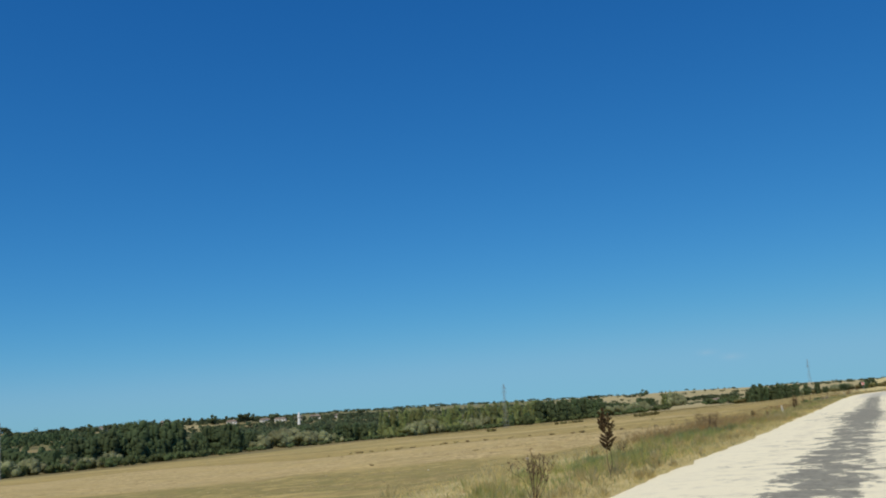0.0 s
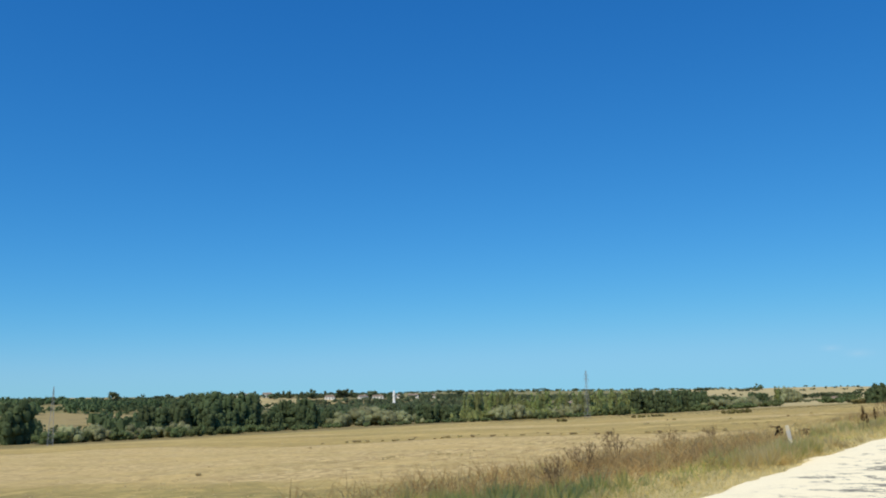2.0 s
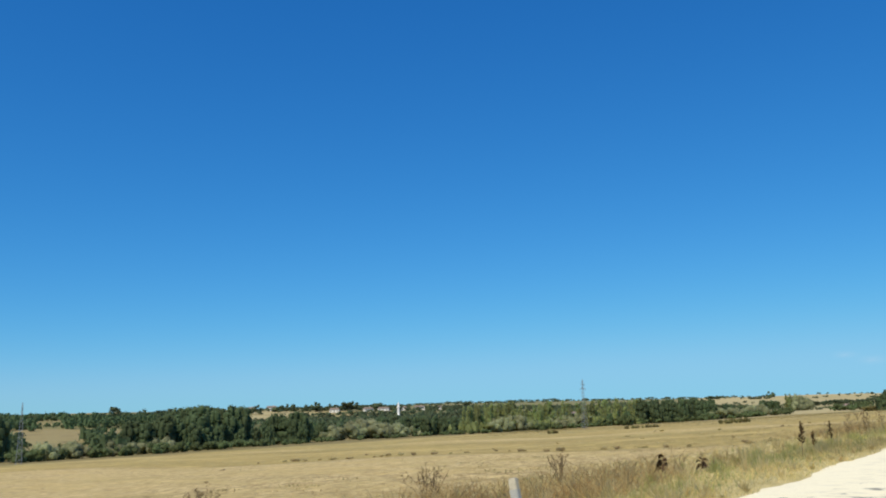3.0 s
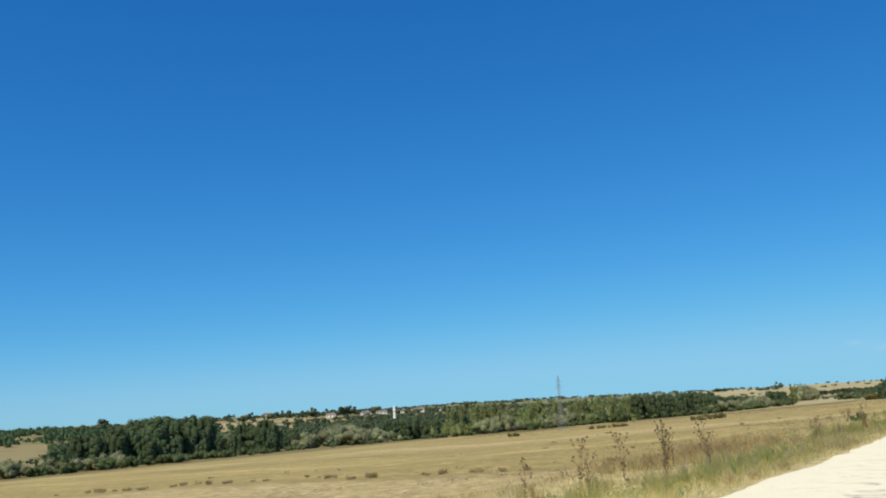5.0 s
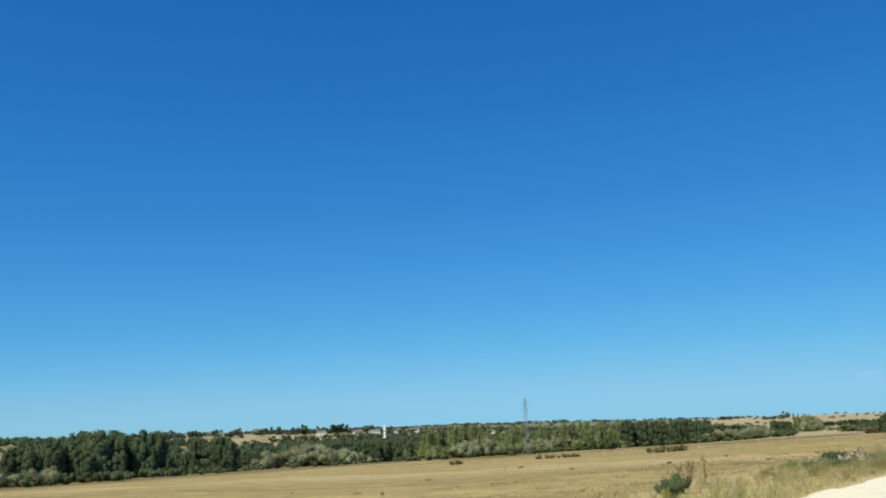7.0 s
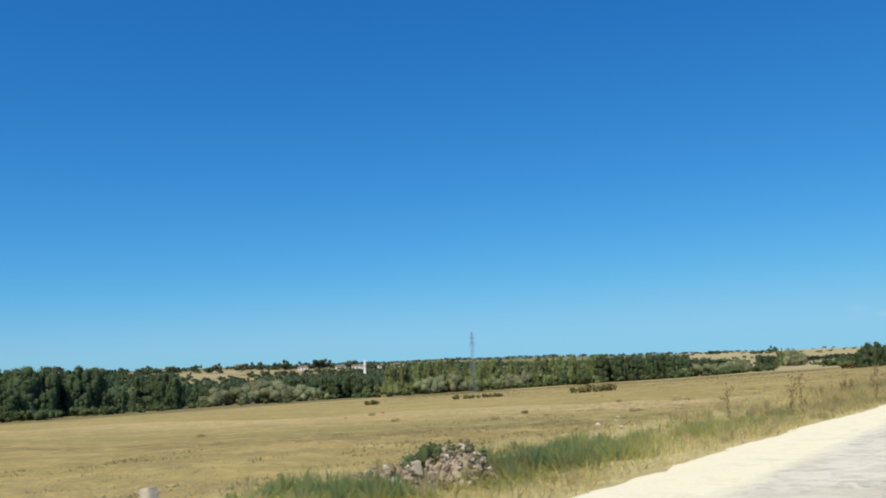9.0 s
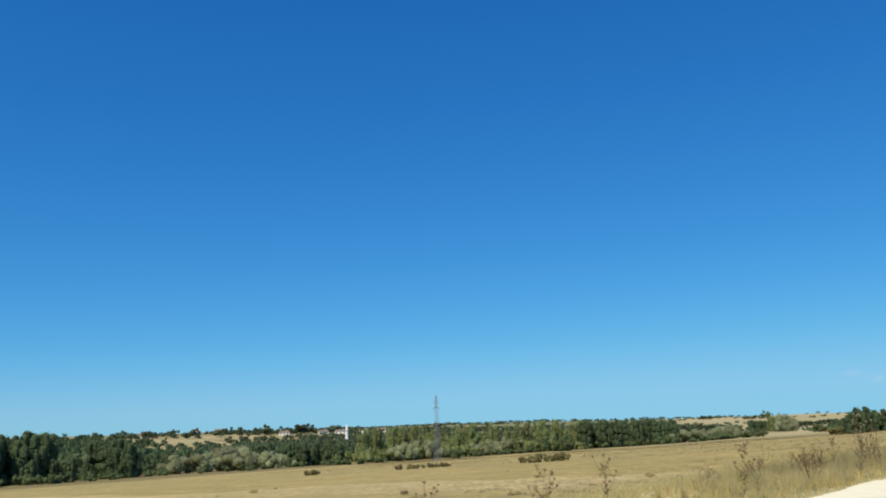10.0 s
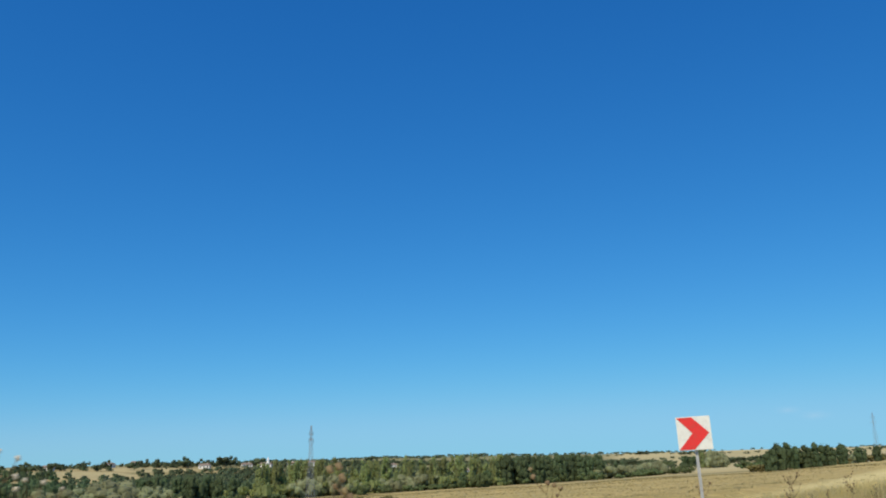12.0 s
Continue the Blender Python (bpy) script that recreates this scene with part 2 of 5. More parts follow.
    for cx, cy, rx, ry in ((-712, 648, 72, 66), (-762, 765, 48, 50)):
        out = m.math("ADD", m.math("POWER", m.math("ABSOLUTE", m.math("DIVIDE", m.math("SUBTRACT", x, cx), rx)), 2.0), m.math("POWER", m.math("ABSOLUTE", m.math("DIVIDE", m.math("SUBTRACT", y, cy), ry)), 2.0))
        patch = m.mix(m.math("MULTIPLY", m.grey(m.math("ADD", out, warp), 1.6, 1.3), 0.85), patch, m.mix(m.grey(blot, 0.4, 0.6), (0.38, 0.31, 0.155), (0.46, 0.385, 0.2)))
    col = m.mix(far, col, patch)
    # rough clods and straw on two of the parcels
    rough_at = m.math("MAXIMUM", m.math("MULTIPLY", m.grey(w, 47, 51), m.grey(w, 104, 101)), m.math("MULTIPLY", m.grey(w, 172, 178), m.grey(w, 191, 187)))
    lump = m.noise(1.7, 7, 0.75)
    rough = m.mix(m.grey(lump, 0.42, 0.6), (0.33, 0.24, 0.115), (0.72, 0.565, 0.285))
    col = m.mix(m.math("MULTIPLY", m.math("MULTIPLY", rough_at, m.grey(x, -210, -150)), m.math("ADD", 0.35, m.math("MULTIPLY", m.grey(m.noise(0.16, 3), 0.42, 0.58), 0.4))), col, rough)
    # straw litter lies under the verge
    litter = m.math("MULTIPLY", m.grey(m.math("ADD", x, m.math("MULTIPLY", warp2, 4.0)), -11, -8), m.grey(x, 13, 8))
    col = m.mix(m.math("MULTIPLY", litter, 0.8), col, m.mix(m.grey(lump, 0.4, 0.6), (0.55, 0.455, 0.19), (0.72, 0.6, 0.3)))
    m.bump(m.math("ADD", m.noise(2.5, 6, 0.7), clod), 0.9, 0.16)
    return m.done(col, 0.95, 0, 0.1)


def road_material():
    """Chalky worn asphalt: a pale gravel margin, dusty beige crust, dark bare patches in the wheel lines."""
    m = Nodes("worn_road")
    co = m.coords()
    fine = m.noise(26.0, 5, 0.75)
    crumbs = m.noise(7.0, 6, 0.75)
    mp = m.put("ShaderNodeMapping")
    mp.inputs["Scale"].default_value = (1.15, 0.75, 1.0)
    m.t.links.new(co, mp.inputs["Vector"])
    band = m.noise(0.9, 8, 0.72, mp.outputs[0], 0.3)
    mid = m.noise(2.0, 7, 0.66, None, 0.5)
    attr = m.put("ShaderNodeAttribute")
    attr.attribute_name = "across"
    across = m.math("ADD", attr.outputs["Fac"], m.math("MULTIPLY", m.math("SUBTRACT", band, 0.5), 0.07))
    y = m.put("ShaderNodeSeparateXYZ", Vector=co).outputs[1]
    later = m.grey(y, 95, 125)
    # the wheel lines are worn to dark asphalt; farther on the whole lane is dull beige-grey
    wheel = m.ramp(across, [(0.0, (0, 0, 0)), (0.06, (0.02,) * 3), (0.15, (0.12,) * 3), (0.25, (0.25,) * 3), (0.31, (0.8,) * 3), (0.36, (1.2,) * 3), (0.43, (1.1,) * 3), (0.48, (0.45,) * 3), (0.55, (0.3,) * 3), (0.68, (1.0,) * 3), (1.0, (0.4,) * 3)])
    # one stretch has lost its crust almost to the margin
    bare = m.math("MULTIPLY", m.math("MULTIPLY", m.grey(y, 36, 40), m.grey(y, 56, 49)), m.grey(across, 0.05, 0.1))
    wheel = m.math("ADD", wheel, m.math("MULTIPLY", bare, 0.4))
    lane = m.ramp(across, [(0.0, (0, 0, 0)), (0.125, (0, 0, 0)), (0.165, (1, 1, 1))])
    worn = m.math("ADD", m.math("MULTIPLY", band, 0.34), m.math("ADD", m.math("MULTIPLY", mid, 0.4), m.math("MULTIPLY", crumbs, 0.26)))
    dark = m.grey(m.math("ADD", worn, m.math("MULTIPLY", wheel, 0.14)), 0.605, 0.628)
    dark = m.math("MULTIPLY", dark, m.math("SUBTRACT", 0.92, m.math("MULTIPLY", later, 0.6)))
    pale = m.mix(m.grey(fine, 0.35, 0.7), (0.82, 0.735, 0.50), (0.93, 0.85, 0.62))
    stain = m.math("MULTIPLY", m.math("MULTIPLY", m.grey(mid, 0.5, 0.64), m.grey(attr.outputs["Fac"], 0.02, 0.2)), 0.75)
    pale = m.mix(stain, pale, m.mix(m.grey(crumbs, 0.4, 0.62), (0.48, 0.435, 0.32), (0.66, 0.6, 0.45)))
    dull = m.mix(m.grey(mid, 0.42, 0.58), (0.54, 0.50, 0.395), (0.74, 0.69, 0.56))
    dull = m.mix(m.math("MULTIPLY", m.grey(m.noise(2.6, 7, 0.75), 0.54, 0.62), 0.7), dull, (0.33, 0.305, 0.235))
    pale = m.mix(m.math("MULTIPLY", m.math("MULTIPLY", later, lane), 0.8), pale, dull)
    grey = m.mix(m.grey(crumbs, 0.38, 0.62), (0.155, 0.152, 0.125), (0.28, 0.268, 0.215))
    m.bump(m.math("ADD", fine, crumbs), 0.5, 0.02)
    return m.done(m.mix(dark, pale, grey), 0.95, 0, 0.1)


FIELD = field_material()
ROAD = road_material()
BARK = mottled("bark", (0.10, 0.08, 0.06), (0.16, 0.13, 0.10), (0.06, 0.05, 0.04), 1.5, 9, 0.95, 0.6)
PALE_BARK = mottled("pale_bark", (0.30, 0.28, 0.24), (0.22, 0.2, 0.17), (0.12, 0.1, 0.09), 1.2, 7, 0.9, 0.4)
LEAF_DARK = leafy("dark_leaves", (0.118, 0.162, 0.08), (0.138, 0.186, 0.092), (0.16, 0.208, 0.104), 0.55)
LEAF_LIGHT = leafy("poplar_leaves", (0.375, 0.415, 0.18), (0.395, 0.435, 0.19), (0.415, 0.455, 0.2), 0.65)
LEAF_GREY = leafy("willow_leaves", (0.33, 0.345, 0.19), (0.36, 0.375, 0.21), (0.39, 0.4, 0.23), 0.55)
LEAF_BUSH = leafy("bush_leaves", (0.115, 0.155, 0.065), (0.145, 0.185, 0.08), (0.18, 0.22, 0.1), 0.45)
LEAF_HILL = leafy("hillside_leaves", (0.105, 0.137, 0.074), (0.125, 0.156, 0.086), (0.148, 0.178, 0.1), 0.42)
YELLOW_WEED = leafy("yellow_weed", (0.30, 0.235, 0.105), (0.42, 0.335, 0.15), (0.58, 0.48, 0.22), 0.65, (0.05, (0.30, 0.25, 0.1)), vary=False)
LEAF_SCRUB = leafy("scrub_leaves", (0.17, 0.155, 0.062), (0.215, 0.195, 0.08), (0.27, 0.24, 0.1), 0.4)
TUFT_DRY = leafy("dry_tuft", (0.42, 0.33, 0.165), (0.49, 0.395, 0.2), (0.56, 0.46, 0.24), 0.65)
WEED_SEED = leafy("seed_brown", (0.06, 0.038, 0.02), (0.105, 0.066, 0.035), (0.165, 0.108, 0.056), 0.2)
SEED_DRY = leafy("seed_dry", (0.14, 0.095, 0.05), (0.2, 0.14, 0.075), (0.27, 0.2, 0.11), 0.2)
WEED_HEAP = leafy("heap_brown", (0.38, 0.28, 0.125), (0.49, 0.365, 0.17), (0.58, 0.45, 0.225), 0.65, (1.1, (0.42, 0.28, 0.125)), vary=False)
FLUFF = mottled("thistle_fluff", (0.50, 0.44, 0.34), (0.36, 0.3, 0.21), (0.6, 0.55, 0.45), 20, 90, 0.95, 0.2, 0.003)
POST_BAND = mottled("faded_band", (0.33, 0.33, 0.32), (0.38, 0.37, 0.34), (0.44, 0.42, 0.37), 4, 25, 0.8, 0.1, 0.004)
PALE_STONE = mottled("pale_stone", (0.56, 0.51, 0.42), (0.46, 0.41, 0.33), (0.62, 0.58, 0.5), 3, 18, 0.9, 0.4, 0.01)
POLE_GREY = mottled("pole_grey", (0.46, 0.47, 0.48), (0.38, 0.39, 0.4), (0.3, 0.29, 0.28), 3, 20, 0.6, 0.1, 0.003, 0.3)
GRASS_DRY = leafy("dry_grass", (0.67, 0.53, 0.22), (0.75, 0.615, 0.28), (0.80, 0.69, 0.36), 0.75, (0.9, (0.64, 0.54, 0.215)), vary=False)
GRASS_GREEN = leafy("green_grass", (0.32, 0.365, 0.12), (0.41, 0.45, 0.15), (0.52, 0.525, 0.19), 0.75, (1.3, (0.6, 0.52, 0.18)), vary=False)
HERB_GREEN = leafy("herb_green", (0.45, 0.445, 0.15), (0.53, 0.515, 0.18), (0.6, 0.575, 0.215), 0.78, (0.8, (0.6, 0.51, 0.2)), vary=False)
HERB_FRESH = leafy("herb_fresh", (0.33, 0.39, 0.145), (0.41, 0.465, 0.175), (0.49, 0.53, 0.21), 0.78, (0.8, (0.52, 0.50, 0.2)), vary=False)
HERB_STRAW = leafy("herb_straw", (0.68, 0.54, 0.25), (0.75, 0.615, 0.305), (0.80, 0.68, 0.365), 0.75, (0.7, (0.56, 0.47, 0.205)), vary=False)
HERB_BROWN = leafy("herb_brown", (0.29, 0.2, 0.085), (0.38, 0.27, 0.115), (0.48, 0.355, 0.16), 0.65, (0.9, (0.46, 0.355, 0.15)), vary=False)
FIELD_WEED = leafy("field_weed", (0.32, 0.275, 0.12), (0.41, 0.35, 0.155), (0.5, 0.42, 0.2), 0.6, (0.3, (0.48, 0.38, 0.18)), vary=False)
DEAD_WEED = leafy("dead_weed", (0.60, 0.475, 0.22), (0.69, 0.56, 0.27), (0.76, 0.64, 0.33), 0.75, (0.7, (0.60, 0.49, 0.21)), vary=False)
STUBBLE = leafy("stubble_straw", (0.5, 0.375, 0.185), (0.6, 0.46, 0.24), (0.72, 0.57, 0.32), 0.5, vary=False)
WEED_BROWN = leafy("withered_weed", (0.17, 0.12, 0.06), (0.25, 0.18, 0.095), (0.34, 0.26, 0.14), 0.35)
WEED_STEM = mottled("weed_stem", (0.16, 0.105, 0.055), (0.10, 0.065, 0.035), (0.23, 0.16, 0.09), 6, 40, 0.9, 0.2, 0.004)
STONE = broken_stone()
HEAP_DUST = mottled("heap_dust", (0.36, 0.29, 0.2), (0.28, 0.22, 0.145), (0.46, 0.39, 0.29), 4, 22, 0.95, 0.5, 0.02)
STEEL = mottled("galvanised_steel", (0.30, 0.32, 0.34), (0.25, 0.27, 0.29), (0.2, 0.2, 0.2), 0.8, 6, 0.6, 0.1, 0.01, 0.3)
MINARET_WHITE = mottled("whitewash", (0.82, 0.81, 0.78), (0.78, 0.77, 0.74), (0.68, 0.66, 0.62), 0.3, 2, 0.8, 0.1, 0.02)
LEAD = mottled("lead_roof", (0.66, 0.67, 0.68), (0.6, 0.61, 0.62), (0.5, 0.5, 0.52), 0.6, 4, 0.6, 0.1)
CONCRETE = mottled("post_concrete", (0.54, 0.49, 0.38), (0.46, 0.41, 0.31), (0.34, 0.3, 0.23), 3, 25, 0.9, 0.3, 0.01)
SIGN_WHITE = mottled("sign_white", (0.68, 0.67, 0.61), (0.62, 0.61, 0.56), (0.54, 0.52, 0.47), 2, 12, 0.5, 0.05, 0.002)
SIGN_RED = mottled("sign_red", (0.66, 0.035, 0.03), (0.58, 0.03, 0.028), (0.5, 0.05, 0.04), 3, 16, 0.45, 0.05, 0.002)
WALL_WHITE = mottled("house_plaster", (0.76, 0.74, 0.69), (0.66, 0.63, 0.57), (0.5, 0.46, 0.4), 0.4, 3, 0.9, 0.2)
ROOF_TILE = mottled("roof_tiles", (0.26, 0.19, 0.145), (0.215, 0.165, 0.13), (0.18, 0.145, 0.12), 0.6, 5, 0.9, 0.4)
GLASS_DARK = mottled("window_dark", (0.05, 0.055, 0.06), (0.04, 0.04, 0.045), (0.08, 0.08, 0.08), 1, 6, 0.25, 0.0)

# ---------------------------------------------------------------- mesh helpers
rng = np.random.default_rng(7)


def fast_mesh(name, verts, faces):
    """A mesh from an (n, 3) array and an (m, k) array of equal polygons."""
    me = bpy.data.meshes.new(name)
    v, f = np.asarray(verts, np.float32), np.asarray(faces, np.int32)
    k = f.shape[1]
    me.vertices.add(len(v))
    me.vertices.foreach_set("co", v.ravel())
    me.loops.add(f.size)
    me.loops.foreach_set("vertex_index", f.ravel())
    me.polygons.add(len(f))
    me.polygons.foreach_set("loop_start", np.arange(0, f.size, k, dtype=np.int32))
    me.update(calc_edges=True)
    me.validate()
    return me


def part(name, data, material, parent=None, label=""):
    """Links a bmesh or a mesh as one object, under a thing if given."""
    if isinstance(data, bmesh.types.BMesh):
        me = bpy.data.meshes.new(name)
        data.to_mesh(me)
        data.free()
        data = me
    if material is not None and not data.materials:
        data.materials.append(material)
    ob = new(name, data)
    ob.parent = parent
    if label:
        tagged(ob, label)
    return ob


def thing(name, label, category, group="", kind=""):
    return tagged(new(name), label, category, group, kind)


def beam(bm, a, b, r0, r1=None, n=6):
    """A tapered bar from a to b."""
    a, b = Vector(a), Vector(b)
    d = b - a
    m = Matrix.Translation((a + b) / 2) @ d.to_track_quat("Z", "Y").to_matrix().to_4x4()
    bmesh.ops.create_cone(bm, cap_ends=True, segments=n, radius1=r0, radius2=r0 if r1 is None else r1, depth=d.length, matrix=m)


def box(bm, x0, x1, y0, y1, z0, z1, bevel=0.0):
    m = Matrix.Translation(((x0 + x1) / 2, (y0 + y1) / 2, (z0 + z1) / 2)) @ Matrix.Diagonal((x1 - x0, y1 - y0, z1 - z0, 1))
    g = bmesh.ops.create_cube(bm, size=1, matrix=m)
    if bevel:
        ed = {e for v in g["verts"] for e in v.link_edges}
        bmesh.ops.bevel(bm, geom=list(ed), offset=bevel, segments=2, affect="EDGES")


def leaf_cloud(blobs, n, size, r, droop=0.0):
    """n leaf sprays (bent quads) scattered through and mostly near the skin of a set of blobs (x, y, z, rx, rz)."""
    blobs = np.asarray(blobs, float)
    wgt = blobs[:, 3] ** 2 * blobs[:, 4]
    pick = r.choice(len(blobs), n, p=wgt / wgt.sum())
    d = r.normal(size=(n, 3))
    d /= np.linalg.norm(d, axis=1)[:, None]
    rad = r.uniform(0.35, 1.22, n) ** 0.5
    b = blobs[pick]
    c = b[:, :3] + d * rad[:, None] * np.stack([b[:, 3], b[:, 3], b[:, 4]], 1)
    core = blobs[:, :3].mean(0) - [0, 0, 0.15 * np.ptp(blobs[:, 2])]
    out = (c - core) / (np.linalg.norm(c - core, axis=1)[:, None] + 1e-6)
    nrm = 0.45 * d + 0.75 * out + r.normal(size=(n, 3)) * 0.45
    nrm /= np.linalg.norm(nrm, axis=1)[:, None]
    t1 = np.cross(nrm, r.normal(size=(n, 3)))
    t1 /= np.linalg.norm(t1, axis=1)[:, None] + 1e-6
    t2 = np.cross(nrm, t1)
    s = size * r.uniform(0.55, 1.35, n)[:, None]
    l = s * r.uniform(0.5, 1.0, n)[:, None]
    v = np.stack([c - t1 * s, c - t2 * l + nrm * s * 0.2, c + t1 * s - [0, 0, 1] * s * droop, c + t2 * l], 1).reshape(-1, 3)
    f = np.arange(4 * n).reshape(n, 4)
    return v, f


def ball(n):
    """A sphere of quads: the sides of a cube, n by n, blown up."""
    v, f = [], []
    g = np.linspace(-1, 1, n + 1)
    for axis in range(3):
        for sgn in (-1, 1):
            n0 = len(v)
            for a in g:
                for b in g:
                    p = [0.0, 0.0, 0.0]
                    p[axis], p[(axis + 1) % 3], p[(axis + 2) % 3] = sgn, a * sgn, b
                    v.append(p)
            f += [(n0 + (n + 1) * i + j, n0 + (n + 1) * (i + 1) + j, n0 + (n + 1) * (i + 1) + j + 1, n0 + (n + 1) * i + j + 1) for i in range(n) for j in range(n)]
    v = np.array(v)
    return v / np.linalg.norm(v, axis=1)[:, None], np.array(f)


ROUND, ROUGH = ball(2), ball(1)


def crown(blobs, n, size, r, droop=0.1, fill=0.6, core=ROUND):
    """Leaf sprays over dense inner masses, so that no sky shows through the middle of a bough."""
    v, f = leaf_cloud(blobs, n, size, r, droop=droop)
    vs, fs, n0 = [v], [f], len(v)
    for x, y, z, rx, rz in blobs:
        b = core[0] * (1 + 0.14 * np.sin(core[0][:, [1, 2, 0]].sum(1) * 5 + x * 3)[:, None])
        vs.append(b * [rx * fill, rx * fill, rz * fill] + [x, y, z])
        fs.append(core[1] + n0)
        n0 += len(core[0])
    return np.concatenate(vs), np.concatenate(fs)


# ---------------------------------------------------------------- land
EDGE = 4.06                    # half the road's width


def bend(y):
    """The road swings to the right past y = 130."""
    y = np.asarray(y, float)
    s = np.clip(y - 130, 0, 200)
    return s ** 2 / 980 + np.clip(y - 330, 0, None) * 200 / 490


def smooth(a, b, t):
    k = np.clip((np.asarray(t, float) - a) / (b - a), 0, 1)
    return k * k * (3 - 2 * k)


PROFILE_U = (-5000, -300, -12, -4.4, 4.4, 5.2, 8, 20, 60, 110, 160, 220, 300, 420, 520, 620, 760, 900, 1100, 1500, 4000)
PROFILE_Z = (4, 2, 0.3, -0.02, -0.02, -0.16, -0.42, -1.0, -3.0, -5.5, -7.9, -10.6, -12.9, -13.2, -11, -7.5, -0.5, 3.5, 5.5, 6, 6)


def land(x, y):
    """Height of the ground."""
    x, y = np.asarray(x, float), np.asarray(y, float)
    u = -(x - np.minimum(bend(y), 7) * (y < 400))
    z = np.interp(u, PROFILE_U, PROFILE_Z)
    s = smooth(880, 2600, y)
    z = z * (1 - s) + (14.5 + 3 * smooth(500, 1500, u) + 4 * (1 - smooth(100, 420, u))) * s
    z = z - 1.0 * smooth(396, 404, y) * smooth(30, 60, u) * (1 - smooth(240, 280, u))
    far = smooth(350, 900, np.hypot(x, y - 100))
    z = z + far * (2.2 * np.sin(x / 170 + 0.6) * np.sin(y / 230 + 1.0) + 1.2 * np.sin(x / 61 + y / 83))
    z = z + 5.0 * np.exp(-((x + 785) / 120) ** 2 - ((y - 885) / 170) ** 2)
    # the field lies lower beside the first stretch of road
    z = z - 0.6 * smooth(9, 19, u) * (1 - smooth(55, 120, u)) * (1 - smooth(170, 235, y))
    near = smooth(5.5, 12, u)
    z = z + near * (1 - far) * (0.05 * np.sin(y * 0.9 + 0.3 * np.sin(x * 0.7)) * np.sin(x * 0.55) + 0.18 * np.sin(x / 9 + 1) * np.sin(y / 13))
    return z


def ramp_steps(a, b, first, growth):
    out, s = [a], first
    while abs(out[-1] - a) < abs(b - a):
        out.append(out[-1] + math.copysign(s, b - a))
        s *= growth
    return out


def build_ground():
    xs = sorted(set(ramp_steps(-14, -4500, 0.5, 1.06)[1:] + list(np.arange(-14, 8, 0.4)) + ramp_steps(8, 3000, 1.0, 1.25)))
    ys = sorted(set(ramp_steps(-15, -2500, 2, 1.25)[1:] + list(np.arange(-15, 225, 0.8)) + ramp_steps(225, 4700, 1.2, 1.045)))
    X, Y = np.meshgrid(xs, ys)
    Z = land(X, Y)
    # the bed under the road is cut a little lower
    off = X - bend(Y)
    Z = np.where(np.abs(off) < EDGE - 0.2, -0.12, np.where(np.abs(off) < EDGE + 0.5, np.minimum(Z, -0.05), Z))
    Z += np.where((np.abs(off) > EDGE + 0.4) & (np.abs(off) < 40), rng.normal(size=Z.shape) * 0.035, 0)
    v = np.stack([X, Y, Z], 2).reshape(-1, 3)
    nx, ny = len(xs), len(ys)
    i = (np.arange(ny - 1)[:, None] * nx + np.arange(nx - 1)).ravel()
    f = np.stack([i, i + 1, i + nx + 1, i + nx], 1)
    me = fast_mesh("ground", v, f)
    me.polygons.foreach_set("use_smooth", np.ones(len(f), bool))
    ob = part("ground", me, FIELD)
    return tagged(ob, "dry golden stubble fields sloping down to a wooded stream", "ground", kind="structure")


def build_road():
    ys = np.arange(-60, 420, 0.35)
    across = np.array([-EDGE, -EDGE + 0.25, -EDGE + 0.9, -2.4, -1.2, 0, 1.2, 2.4, 3.3, 3.8, 4.06])
    rows = []
    r = np.random.default_rng(3)
    ragged = np.convolve(r.normal(size=len(ys)), np.ones(9) / 9, "same") * 0.22 + np.convolve(r.normal(size=len(ys)), np.ones(2) / 2, "same") * 0.055 + 0.18 - 0.15 * smooth(24, 30, ys) - 0.27 * smooth(58, 84, ys) - 0.2 * np.exp(-((ys - 106) / 8) ** 2) - 0.15 * np.exp(-((ys - 129) / 9) ** 2) - 0.08 * smooth(135, 150, ys)
    for k, y in enumerate(ys):
        for j, a in enumerate(across):
            crown = 0.05 * (1 - (a / EDGE) ** 2)
            z = 0.01 + crown
            aa = a
            if j == 0:
                aa, z = a + ragged[k], -0.05
            elif j == 1:
                aa, z = a + ragged[k] * 0.8, 0.01 + 0.012 * r.normal()
            elif j == len(across) - 1:
                z = -0.06
            rows.append((aa + float(bend(y)), y, z + 0.006 * r.normal()))
    n = len(across)
    i = (np.arange(len(ys) - 1)[:, None] * n + np.arange(n - 1)).ravel()
    f = np.stack([i, i + 1, i + n + 1, i + n], 1)
    me = fast_mesh("road", np.array(rows), f)
    at = me.attributes.new("across", "FLOAT", "POINT")
    at.data.foreach_set("value", np.tile((across + EDGE) / (2 * EDGE), len(ys)).astype(np.float32))
    me.polygons.foreach_set("use_smooth", np.ones(len(f), bool))
    return tagged(part("road", me, ROAD), "pale dusty worn asphalt road with a chalky gravel margin", "road", kind="structure")


ground = build_ground()
road = build_road()


def z_at(x, y):
    return float(land(x, y))


# ---------------------------------------------------------------- trees


